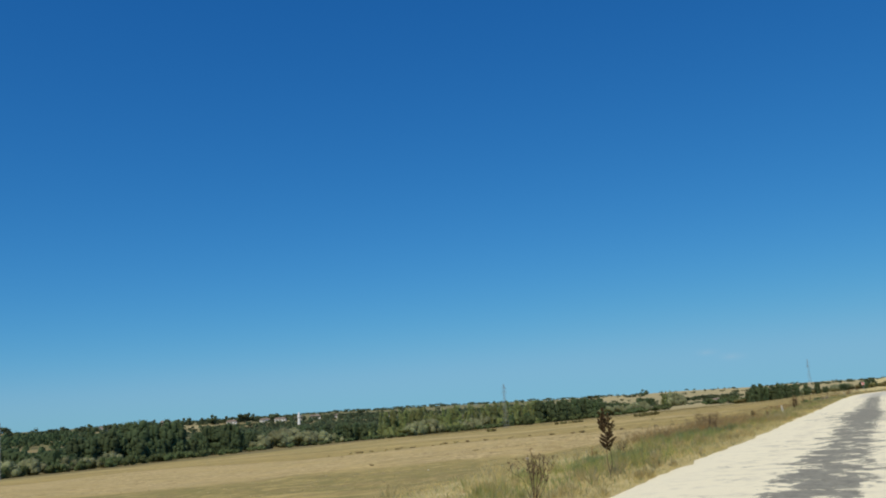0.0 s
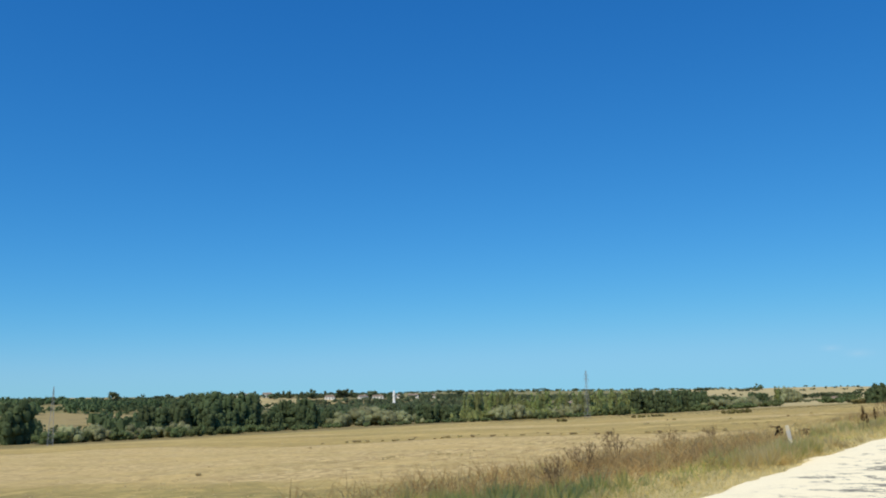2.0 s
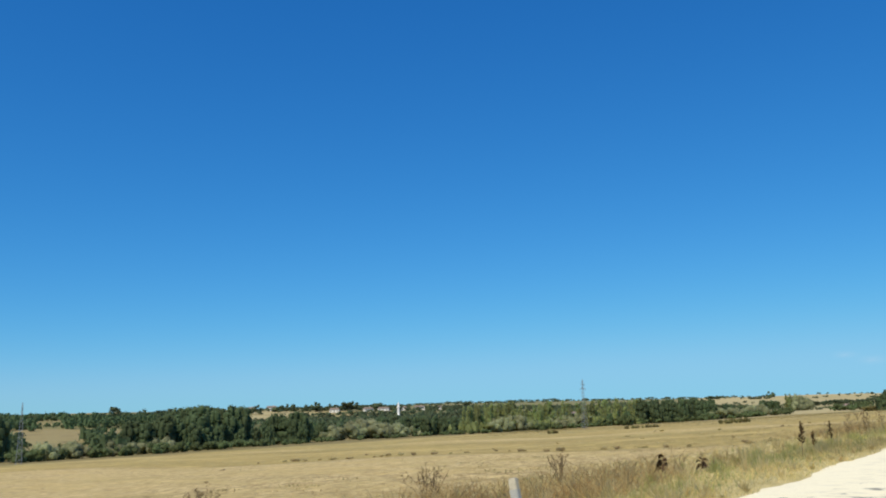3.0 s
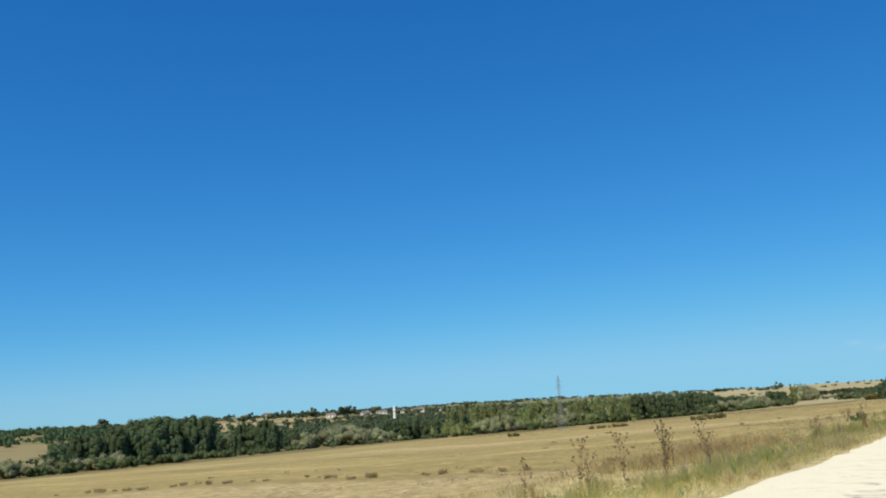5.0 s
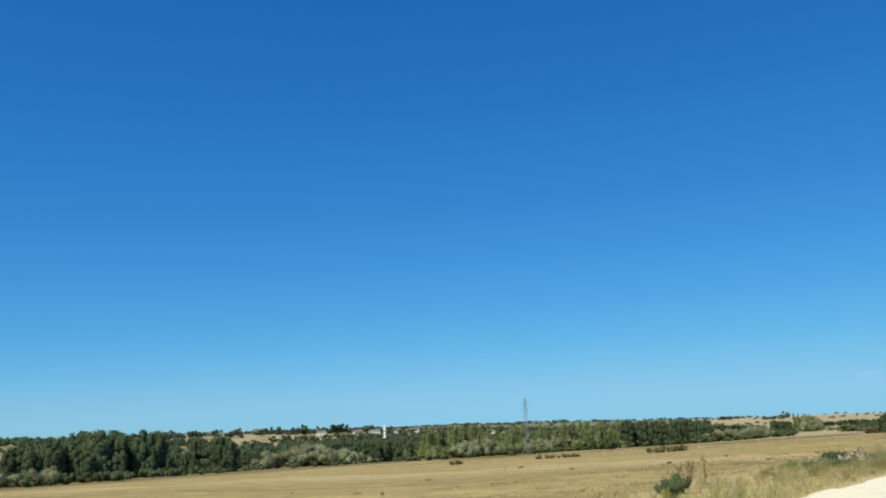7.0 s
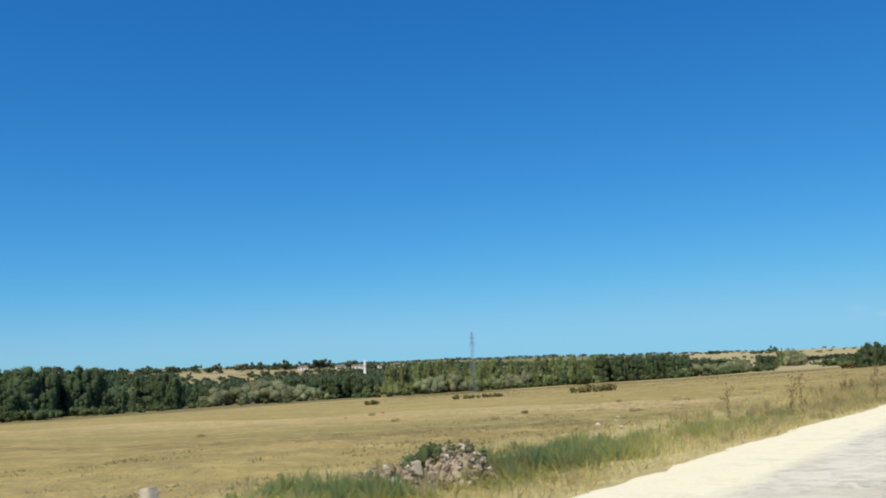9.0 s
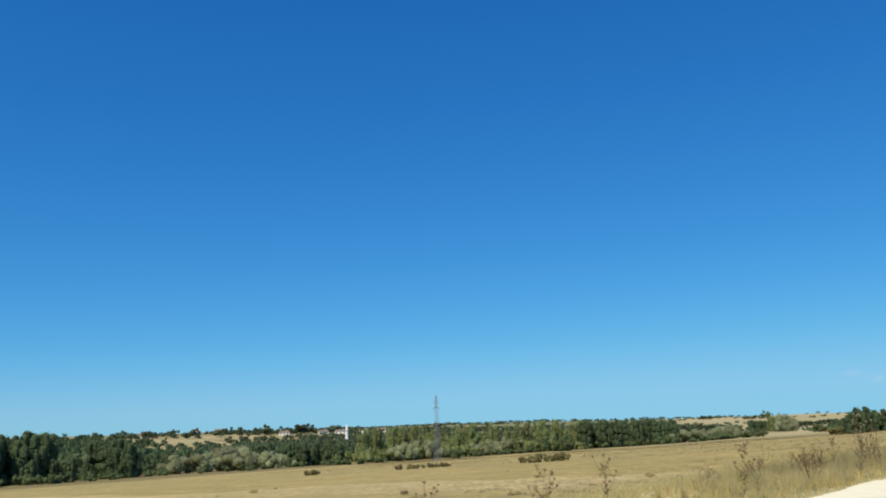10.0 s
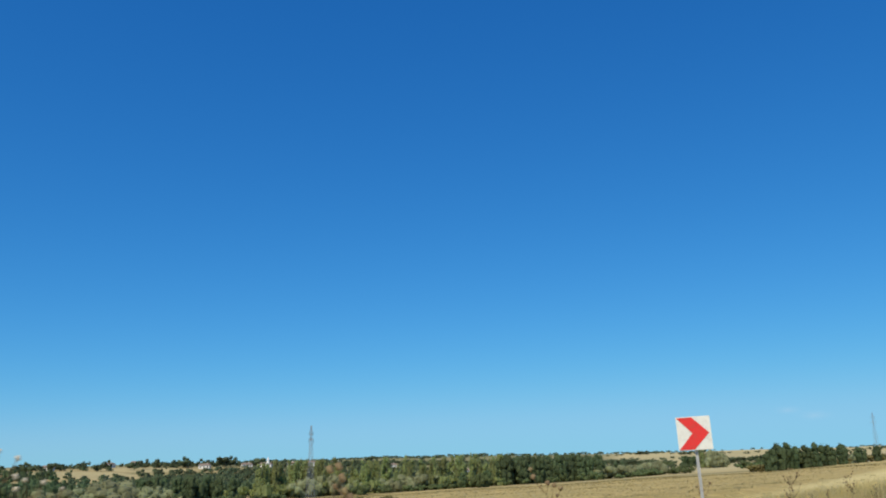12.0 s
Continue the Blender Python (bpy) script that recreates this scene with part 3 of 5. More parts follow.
def trunk_mesh(h, r0, limbs, r, lean=0.0):
    """A tapered trunk with limbs reaching to the given points."""
    bm = bmesh.new()
    p, seg = Vector((0, 0, -0.4)), 4
    pts = [p]
    for k in range(seg):
        q = Vector((lean * (k + 1) + r.normal() * 0.12, r.normal() * 0.12, h * (k + 1) / seg))
        beam(bm, p, q, r0 * (1 - 0.2 * k), r0 * (1 - 0.2 * (k + 1)), 6)
        p = q
        pts.append(p)
    for (x, y, z) in limbs:
        k = int(np.clip(z / h * seg - 0.6, 1, seg))
        beam(bm, pts[k], (x, y, z), r0 * 0.42, r0 * 0.1, 4)
    return bm


def make_tree(kind, seed, tall, leaves):
    """A prototype tree at the origin: trunk and crown."""
    r = np.random.default_rng(seed)
    if kind == "broadleaf_tree" and tall < 10:
        blobs = [(r.normal() * 0.2 * tall, r.normal() * 0.2 * tall, tall * r.uniform(0.22, 0.82), tall * r.uniform(0.12, 0.22), tall * r.uniform(0.12, 0.2)) for k in range(13)]
        mat, bark, size, label = LEAF_HILL, BARK, 0.06, "round dark tree on the hilltop"
    elif kind == "broadleaf_tree":
        blobs = []
        for k in range(7):                   # tall boughs that spread from low on the trunk
            a, q, top = 0.8 * k + r.uniform(0, 0.8), r.uniform(0.05, 0.24) * tall, r.uniform(0.68, 0.97)
            for z in np.linspace(0.13, top - 0.08, 4) + r.uniform(-0.04, 0.04, 4):
                out = q * (0.45 + 0.75 * math.sin(2.6 * z ** 1.15))
                w = tall * r.uniform(0.1, 0.16) * (1.05 - 0.2 * z / top)
                blobs.append((out * math.cos(a) + r.normal() * 0.025 * tall, out * math.sin(a) + r.normal() * 0.025 * tall, tall * z, w, w * r.uniform(1.15, 1.7)))
        mat, bark, size, label = LEAF_DARK, BARK, 0.031, "dark green broadleaf tree in a riverside belt"
    elif kind == "poplar_tree":
        blobs = []
        for k in range(4):                   # a few steep leaders, thin at the foot
            a, q, top = 1.6 * k + r.uniform(0, 1), r.uniform(0.02, 0.075) * tall, r.uniform(0.72, 1.0) if k else 1.0
            for z in np.linspace(0.16, top - 0.05, 6) + r.uniform(-0.03, 0.03, 6):
                w = tall * r.uniform(0.055, 0.1) * (1.2 - 0.55 * z / top)
                blobs.append((q * math.cos(a) + r.normal() * 0.02 * tall, q * math.sin(a) + r.normal() * 0.02 * tall, tall * z, w, tall * r.uniform(0.08, 0.14)))
        mat, bark, size, label = LEAF_LIGHT, PALE_BARK, 0.026, "slender light green poplar with a thin pale trunk"
    elif kind == "willow_tree":
        blobs = []
        for k in range(14):
            a, q = r.uniform(0, 6.28), r.uniform(0.0, 0.42) * tall
            blobs.append((q * math.cos(a), q * math.sin(a), tall * (0.74 - 0.8 * (q / tall) ** 1.3) * r.uniform(0.25, 1.0), tall * r.uniform(0.16, 0.27), tall * r.uniform(0.17, 0.28)))
        mat, bark, size, label = LEAF_GREY, BARK, 0.038, "rounded grey-green willow by the stream"
    elif kind == "cypress_tree":
        blobs = [(0, 0, tall * z, tall * 0.2 * (1.08 - z) ** 0.6, tall * 0.1) for z in np.linspace(0.14, 0.95, 9)]
        mat, bark, size, label = LEAF_DARK, BARK, 0.04, "dark pointed conifer standing alone"
    elif kind == "dry_tuft":
        blobs = [(r.normal() * 0.35 * tall, r.normal() * 0.35 * tall, tall * r.uniform(0.2, 0.6), tall * 0.35, tall * r.uniform(0.25, 0.4)) for k in range(6)]
        mat, bark, size, label = TUFT_DRY, WEED_STEM, 0.075, "dry brown tuft of weeds in the stubble"
    else:
        blobs = []
        for k in range(12):
            a, q = r.uniform(0, 6.28), r.uniform(0.0, 0.6) * tall
            blobs.append((q * math.cos(a), q * math.sin(a), tall * r.uniform(0.15, 0.68), tall * r.uniform(0.16, 0.3), tall * r.uniform(0.16, 0.32)))
        mat, bark, size, label = (LEAF_SCRUB if kind == "scrub" else LEAF_BUSH), BARK, 0.052, "low olive scrub on the field's far edge" if kind == "scrub" else "low dark green thorny bush"
    ob = thing(kind, label, {"bush": "bush", "scrub": "bush", "dry_tuft": "weed"}.get(kind, "tree"), "")
    limbs = [b[:3] for b in blobs[::2 if len(blobs) < 16 else 5]]
    part("trunk", trunk_mesh(tall * (0.86 if kind in ("poplar_tree", "cypress_tree") else 0.6), tall * 0.017, limbs, r), bark, ob)
    if kind == "dry_tuft":
        v, f = leaf_cloud(blobs, leaves, tall * size, r)
    elif kind in ("bush", "scrub"):
        v, f = crown(blobs, leaves, tall * size * 0.8, r, 0.1, 0.72, ROUND)
    else:
        v, f = crown(blobs, leaves, tall * size * 0.85, r, 0.35 if kind == "willow_tree" else 0.1, 0.8, ROUGH if kind == "poplar_tree" else ROUND)
    me = fast_mesh("crown", v, f)
    me.polygons.foreach_set("use_smooth", np.ones(len(f), bool))
    part("crown", me, mat, ob)
    return ob


NEAR = {}
for kind, tall, leaves in (("broadleaf_tree", 15, 1250), ("poplar_tree", 14, 720), ("willow_tree", 8, 1000), ("cypress_tree", 8, 600), ("bush", 3, 520), ("scrub", 1.2, 360), ("dry_tuft", 0.6, 420)):
    NEAR[kind] = [make_tree(kind, 11 + 7 * k + len(kind), tall, leaves) for k in range(5 if kind == "poplar_tree" else 4 if tall > 5 and kind != "cypress_tree" else 2)]
FAR = {kind: [make_tree(kind, 90 + k, tall, n) for k in range(2)] for kind, tall, n in (("broadleaf_tree", 9, 420),)}
TALL = {"broadleaf_tree": 15, "poplar_tree": 14, "willow_tree": 8, "cypress_tree": 8, "bush": 3, "scrub": 1.2, "dry_tuft": 0.6}
FAR_TALL = {"broadleaf_tree": 9}
used = set()
tr = random.Random(5)


def plant(kind, x, y, h, wide=1.0, far=False, group="riverside trees", sink=0.0):
    """Sets a tree of height h on the ground at x, y."""
    protos = (FAR if far else NEAR)[kind]
    src = tr.choice(protos)
    s = h / (FAR_TALL if far else TALL)[kind]
    m = Matrix.Translation((x, y, z_at(x, y) - sink)) @ Matrix.Rotation(tr.uniform(0, 6.28), 4, "Z")
    if src.name not in used:
        used.add(src.name)
        ob = src
        ob.matrix_basis = m
    else:
        ob = copy_thing(src, m)
    ob.scale = (s * wide, s * wide, s)
    ob["group"] = group
    return ob


def belt(kind, a, b, n, h0, h1, spread=8, wide=1.0, far=False, group="riverside trees"):
    """n trees scattered along the line from a to b."""
    for k in range(n):
        t = (k + tr.uniform(0.1, 0.9)) / n if k % 2 else tr.random()
        swell = 0.6 * (0.5 + 0.5 * math.sin(t * n * 0.55 + n)) + 0.4 * tr.random()
        plant(kind, a[0] + (b[0] - a[0]) * t + tr.uniform(-spread, spread), a[1] + (b[1] - a[1]) * t + tr.uniform(-spread, spread) * 0.6,
              h0 + (h1 - h0) * swell, wide * tr.uniform(0.8, 1.25), far, group)


def ray(y, bearing, dist):
    """The place at that bearing (degrees to the left of the road) and distance from the road at y."""
    return (-math.sin(radians(bearing)) * dist, y + math.cos(radians(bearing)) * dist)


# the belt along the stream, from the near end to the far end
belt("broadleaf_tree", (-268, 60), (-282, 180), 18, 13, 17, 7)
belt("bush", (-262, 176), (-268, 262), 20, 3, 5, 6, 1.3)
belt("willow_tree", (-268, 182), (-277, 250), 13, 5, 7.2, 6, 1.2)
belt("broadleaf_tree", (-290, 150), (-290, 174), 5, 11.5, 13.5, 4)
belt("broadleaf_tree", (-290, 232), (-292, 253), 7, 10.5, 13, 4)
belt("broadleaf_tree", (-288, 246), (-291, 262), 7, 12, 15.5, 4, 0.9)
belt("broadleaf_tree", (-291, 264), (-297, 288), 15, 15, 19.5, 5, 0.85)
belt("broadleaf_tree", (-294, 291), (-296, 299), 6, 16, 18.5, 3, 0.85)
belt("broadleaf_tree", (-278, 256), (-284, 300), 8, 7, 11, 3)
belt("bush", (-272, 255), (-278, 332), 12, 2.5, 4, 3, 1.3)
plant("cypress_tree", -290, 310, 7.6, 1.2)
belt("broadleaf_tree", (-292, 316), (-283, 326), 7, 12.8, 15, 3, 0.9)
for wx, wy, wh in ((-322, 331, 10.5), (-285, 344, 8.5), (-284, 351, 9.4), (-282, 358, 8.6), (-284, 366, 9.2), (-306, 387, 12), (-305, 397, 11.5), (-300, 408, 9.5)):
    plant("willow_tree", wx, wy, wh, 1.45)
belt("willow_tree", (-282, 366), (-272, 398), 12, 6.5, 9, 5, 1.3)
belt("broadleaf_tree", (-270, 396), (-266, 418), 7, 9, 11.5, 4, 1.1)
belt("bush", (-264, 335), (-256, 440), 14, 2, 3.5, 4, 1.3)
belt("broadleaf_tree", (-312, 330), (-302, 440), 14, 8, 12, 8)
belt("poplar_tree", (-272, 438), (-264, 474), 34, 13, 17, 4, 0.95)
belt("poplar_tree", (-265, 470), (-238, 600), 84, 9, 18, 10, 1.15)
belt("willow_tree", (-262, 438), (-236, 592), 30, 6, 11, 5, 1.1)
belt("bush", (-246, 462), (-224, 600), 14, 3, 5.5, 5, 1.3)
for wx, wy, wh in ((-243, 541, 7.5), (-240, 545, 8.5), (-236, 546, 7.5), (-225, 553, 8), (-222, 556, 7.5), (-262, 528, 5.5)):
    plant("bush", wx, wy, wh, 0.9)
for wx, wy, wh in ((-272, 506, 8), (-268, 512, 9), (-264, 519, 8.5)):
    plant("willow_tree", wx, wy, wh, 1.2)
belt("broadleaf_tree", (-228, 584), (-213, 676), 50, 13, 17.5, 9, 0.9)
belt("broadleaf_tree", (-244, 552), (-228, 598), 9, 7, 13, 6, 1.0)
belt("poplar_tree", (-240, 556), (-228, 600), 14, 13, 18, 6, 0.9)
belt("willow_tree", (-212, 672), (-190, 740), 18, 8, 11.5, 6, 1.2)
belt("broadleaf_tree", (-222, 676), (-200, 730), 6, 8, 11, 5, 1.3)
belt("bush", (-212, 600), (-180, 740), 18, 3, 6, 5, 1.4)

# trees that close the field ahead
for wx, wy, wh in ((-65, 488, 8), (-61.5, 491, 10.2), (-58.5, 493, 9.4), (-54.5, 497, 8.4), (-51, 500, 9.2), (-47, 504, 7.6), (-43, 508, 7.6), (-38, 513, 6.2), (-33, 520, 6)):
    plant("broadleaf_tree", wx, wy, wh, 1.1)
belt("willow_tree", (-58, 500), (0, 600), 9, 4, 6.5, 6, 1.3)
belt("scrub", (-76, 488), (40, 640), 34, 2, 4, 6, 1.7)
belt("broadleaf_tree", (-34, 530), (70, 700), 17, 3.5, 6, 7, 1.9)
belt("bush", (-62, 505), (-104, 690), 9, 3, 5, 5, 1.5)


def clump(kind, bearing, dist, n, h0, h1, width, wide=1.0, far=False, group="trees beyond the field"):
    """n trees side by side over a width, at a bearing from the road."""
    cx, cy = ray(132, bearing, dist)
    sx, sy = math.cos(radians(bearing)), math.sin(radians(bearing))
    for k in range(n):
        o = width * ((k + tr.uniform(0.2, 0.8)) / n - 0.5)
        d = tr.uniform(-4, 4)
        plant(kind, cx + sx * o - sy * d, cy + sy * o + sx * d, tr.uniform(h0, h1), wide * tr.uniform(0.85, 1.2), far, group)


clump("broadleaf_tree", 19.0, 690, 4, 7, 9.5, 19, 1.3)
clump("broadleaf_tree", 19.3, 1290, 14, 6, 10, 60, 1.7, True)
clump("bush", 20.2, 900, 5, 4, 6, 26, 1.5)
clump("bush", 17.1, 1240, 3, 6, 8, 16, 1.4)
clump("bush", 16.0, 620, 3, 5, 7, 10, 1.1)
clump("bush", 18.0, 640, 5, 3, 4.5, 26, 1.3)
clump("broadleaf_tree", 15.6, 1240, 6, 11, 14.5, 28, 1.3)
clump("poplar_tree", 14.8, 860, 3, 16, 19, 6, 1.1)
clump("willow_tree", 14.0, 880, 5, 15, 20, 17, 0.75)
clump("willow_tree", 13.9, 850, 4, 9, 13, 20, 1.1)
clump("broadleaf_tree", 12.2, 1330, 16, 6, 9, 60, 1.9, True)
clump("broadleaf_tree", 10.0, 1340, 8, 6, 9, 36, 1.7, True)
clump("bush", 11.9, 640, 3, 4.5, 6.5, 11, 1.2)
clump("bush", 10.9, 600, 4, 5.5, 8, 12, 1.1)
clump("broadleaf_tree", 18.7, 1900, 4, 7, 10, 30, 2.2, True)
clump("broadleaf_tree", 15.9, 1830, 5, 6, 8, 40, 2.2, True)

# woods on the far bank and hedges on the hill, too far to tell tree from tree


def open_meadow(x, y):
    """A bare meadow runs up the far bank here."""
    return 32 - 0.558 * x < y < 70 - 0.538 * x and -720 < x < -280


def hill_meadow(x, y):
    """Two grazed meadows below the village ridge."""
    return ((x + 712) / 66) ** 2 + ((y - 648) / 60) ** 2 < 1 or ((x + 762) / 42) ** 2 + ((y - 765) / 45) ** 2 < 1


def woods(name, label, material, bands, seed, leaves=56):
    """Many small trees and shrubs as one mesh; bands of (a, b, count, low, high, spread, wide)."""
    r = np.random.default_rng(seed)
    vs, fs, n0 = [], [], 0
    for a, b, count, h0, h1, spread, wide in bands:
        for k in range(count):
            t = (k + r.uniform()) / count
            x = a[0] + (b[0] - a[0]) * t + r.normal() * spread * 0.6
            y = a[1] + (b[1] - a[1]) * t + r.normal() * spread * 0.6
            h = r.uniform(h0, h1)
            if open_meadow(x, y):
                if -620 < x < -470:
                    continue
                h = min(h, 3.5)
            if hill_meadow(x, y) and k % 9:
                continue
            z = z_at(x, y)
            w = wide * h * r.uniform(0.8, 1.3)
            blobs = [(x + r.normal() * 0.18 * w, y + r.normal() * 0.18 * w, z + h * r.uniform(0.1, 0.62), w * r.uniform(0.16, 0.3), h * r.uniform(0.18, 0.3)) for q in range(7)]
            v, f = crown(blobs, leaves, 0.46 / leaves ** 0.5 * h, r, fill=0.76, core=ROUGH)
            vs.append(v), fs.append(f + n0)
            n0 += len(v)
    ob = part(name, fast_mesh(name, np.concatenate(vs), np.concatenate(fs)), material)
    return tagged(ob, label, "woods", kind="stuff")


woods("stream_woods", "dense dark green woods on the far bank of the stream", LEAF_DARK, (
    ((-300, 60), (-330, 420), 90, 8, 13, 16, 1.0), ((-284, 100), (-296, 340), 90, 4, 8, 5, 1.2), ((-390, 286), (-480, 338), 18, 8, 11, 3, 1.1),
    ((-600, 440), (-720, 620), 130, 6, 9, 40, 1.1), ((-690, 470), (-780, 640), 120, 5, 8, 30, 1.2), ((-340, 60), (-400, 430), 110, 7, 12, 36, 1.0),
    ((-320, 430), (-350, 640), 90, 6, 10, 22, 1.1)), 51)
woods("slope_woods", "dark green woods on the slope above the stream", LEAF_DARK, (
    ((-280, 640), (-330, 760), 40, 6, 9, 22, 1.1), ((-235, 700), (-300, 800), 24, 5, 8, 16, 1.2), ((-430, 420), (-480, 520), 60, 6, 10, 30, 1.0),
    ((-420, 40), (-430, 230), 110, 8, 12, 40, 1.0), ((-430, 370), (-560, 520), 90, 7, 11, 40, 1.0), ((-560, 100), (-680, 480), 330, 7, 11, 50, 1.1),
    ((-700, 100), (-800, 500), 200, 7, 11, 50, 1.1)), 61)
woods("poplar_thicket", "light green thicket of young poplars behind the belt", LEAF_LIGHT, (
    ((-276, 470), (-250, 600), 96, 7, 12, 5, 0.7), ((-284, 430), (-276, 470), 24, 5, 8, 5, 0.8), ((-266, 434), (-232, 598), 150, 4, 9.5, 5, 0.85)), 54)
woods("hillside_woods", "scattered trees and hedges on the hill beyond the stream", LEAF_HILL, (
    ((-420, 60), (-440, 260), 90, 7, 11, 40, 1.1), ((-640, 520), (-700, 640), 30, 5, 9, 40, 1.1), ((-400, 480), (-440, 760), 150, 5, 9, 40, 1.2),
    ((-560, 560), (-600, 900), 170, 5, 8, 42, 1.4), ((-470, 760), (-560, 1150), 120, 5, 8, 45, 1.4), ((-690, 760), (-640, 1100), 60, 5, 8, 22, 1.5),
    ((-480, 520), (-540, 720), 130, 5, 9, 40, 1.2)), 52, 44)
woods("hillside_thickets", "thickets and hedges high on the hill beyond the stream", LEAF_HILL, (
    ((-440, 600), (-540, 950), 130, 5, 9, 40, 1.3), ((-580, 640), (-660, 800), 22, 3, 6, 30, 1.2), ((-560, 800), (-640, 960), 26, 3, 6, 30, 1.3),
    ((-590, 600), (-680, 900), 60, 4, 7, 34, 1.5), ((-400, 760), (-520, 1050), 130, 4, 8, 50, 1.2), ((-330, 900), (-450, 1100), 60, 5, 8, 40, 1.2)), 62, 44)
woods("ridge_woods", "far dark trees dotting the skyline hills", LEAF_HILL, (
    ((-790, 1050), (-560, 1500), 150, 6, 10, 46, 1.6), ((-640, 1250), (-420, 1520), 110, 6, 9, 40, 1.6), ((-830, 100), (-900, 560), 200, 5, 7.5, 50, 1.3),
    ((-850, 560), (-850, 800), 50, 5, 8, 30, 1.2), ((-840, 800), (-800, 1000), 40, 5, 8, 30, 1.2), ((-760, 1000), (-640, 1500), 90, 6, 10, 60, 1.2),
    ((-600, 1300), (-480, 1700), 30, 5, 8, 50, 1.4), ((-900, 2300), (100, 2700), 46, 4, 8, 140, 1.6), ((-2100, 2200), (-700, 2600), 150, 6, 11, 90, 1.8),
    ((-1500, 1700), (-900, 2000), 80, 6, 10, 80, 1.8), ((-420, 1250), (-160, 1300), 44, 3, 5.5, 10, 2.0)), 53, 30)
woods("field_hedges", "thin dark hedges between the far pale fields", LEAF_HILL, (
    ((-520, 1500), (-240, 1560), 40, 3, 5, 10, 2.2), ((-700, 1900), (-120, 2200), 30, 4, 7, 100, 2.0), ((-330, 1400), (-160, 1450), 22, 5, 7, 14, 1.8),
    ((-300, 1700), (0, 1800), 24, 5, 8, 40, 1.8), ((-440, 1160), (-330, 1175), 26, 3, 5, 5, 1.8), ((-300, 1060), (-210, 1075), 20, 3, 4.5, 4, 1.8),
    ((-520, 1380), (-330, 1400), 34, 3.5, 5, 6, 1.8), ((-250, 1330), (-90, 1345), 26, 3, 5, 6, 1.8), ((-280, 1850), (140, 1900), 60, 5, 8, 14, 2.0),
    ((-140, 980), (60, 1010), 34, 3, 5, 8, 1.8)), 63, 30)
plant("broadleaf_tree", -768, 830, 13, 1.2, True, "hilltop trees")
plant("broadleaf_tree", -778, 547, 12, 1.3, True, "hilltop trees")
plant("cypress_tree", -700, 905, 9, 1.0, group="hilltop trees")
for wx, wy, wh, ww in ((-760, 723, 11, 1.2), (-757, 755, 9.5, 1.9), (-764, 775, 11, 1.2), (-760, 852, 10.5, 1.5), (-764, 890, 12.5, 1.7), (-772, 907, 13.5, 1.2), (-756, 935, 11, 2.0), (-760, 992, 10, 1.2),
                       (-757, 1087, 8.7, 1.6), (-763, 1179, 10.7, 2.2), (-764, 641, 10, 1.6), (-758, 662, 9, 1.3), (-762, 473, 7.8, 2.0), (-760, 507, 5.3, 2.4), (-757, 522, 6.2, 1.6), (-762, 570, 7.0, 1.8), (-760, 456, 5.1, 3.0)):
    plant("broadleaf_tree", wx, wy, wh, ww, True, "hilltop trees")
plant("broadleaf_tree", -498, 1980, 17, 1.3, True, "hilltop trees")
woods("hilltop_woods", "round dark trees along the village hilltop", LEAF_HILL, (
    ((-782, 560), (-792, 720), 20, 8, 11, 7, 1.2), ((-785, 720), (-775, 1000), 44, 8, 12, 8, 1.15), ((-690, 600), (-672, 760), 16, 7, 10, 10, 1.2), ((-700, 1080), (-560, 1400), 16, 8, 11, 26, 1.2),
    ((-750, 700), (-770, 830), 14, 6, 9, 13, 1.3), ((-725, 950), (-690, 1080), 22, 6, 9, 14, 1.3), ((-655, 640), (-640, 900), 16, 5, 7, 14, 1.3)), 55)

# ---------------------------------------------------------------- pylons and wires


def make_pylon(x, y, h, base, arms, turn, label):
    """A lattice mast: four legs, cross braces, crossarms with insulators."""
    z0 = z_at(x, y)
    ob = thing("pylon", label, "pylon")
    ob.matrix_basis = pose(x, y, z0, 0, 0, turn)

    def corner(k, z):
        w = base / 2 * (1 - 0.86 * max(z, 0) / h)
        return Vector((w * (1, -1, -1, 1)[k], w * (1, 1, -1, -1)[k], z))
    for k in range(4):
        bm = bmesh.new()
        beam(bm, corner(k, -0.5), corner(k, h), 0.04, 0.03, 4)
        part("leg", bm, STEEL, ob)
    n = int(h / 1.5)
    bm = bmesh.new()
    for j in range(n):
        za, zb = h * (j / n) ** 0.9, h * ((j + 1) / n) ** 0.9
        for k in range(4):
            beam(bm, corner(k, za), corner((k + 1) % 4, zb), 0.015, None, 3)
            beam(bm, corner((k + 1) % 4, za), corner(k, zb), 0.015, None, 3)
    part("bracing", bm, STEEL, ob)
    for z, w in arms:
        bm = bmesh.new()
        for s in (-1, 1):
            beam(bm, (0, 0, z), (s * w, 0, z + 0.05), 0.07, 0.04, 4)
            beam(bm, (0, 0, z + 0.7), (s * w, 0, z + 0.05), 0.05, 0.035, 4)
        arm = part("crossarm", bm, STEEL, ob)
        for s in (-1, 1):
            bm = bmesh.new()
            for q in range(4):
                beam(bm, (s * w, 0, z - 0.1 - 0.16 * q), (s * w, 0, z - 0.2 - 0.16 * q), 0.09, 0.05, 6)
            part("insulator", bm, GLASS_DARK, arm)
    return ob


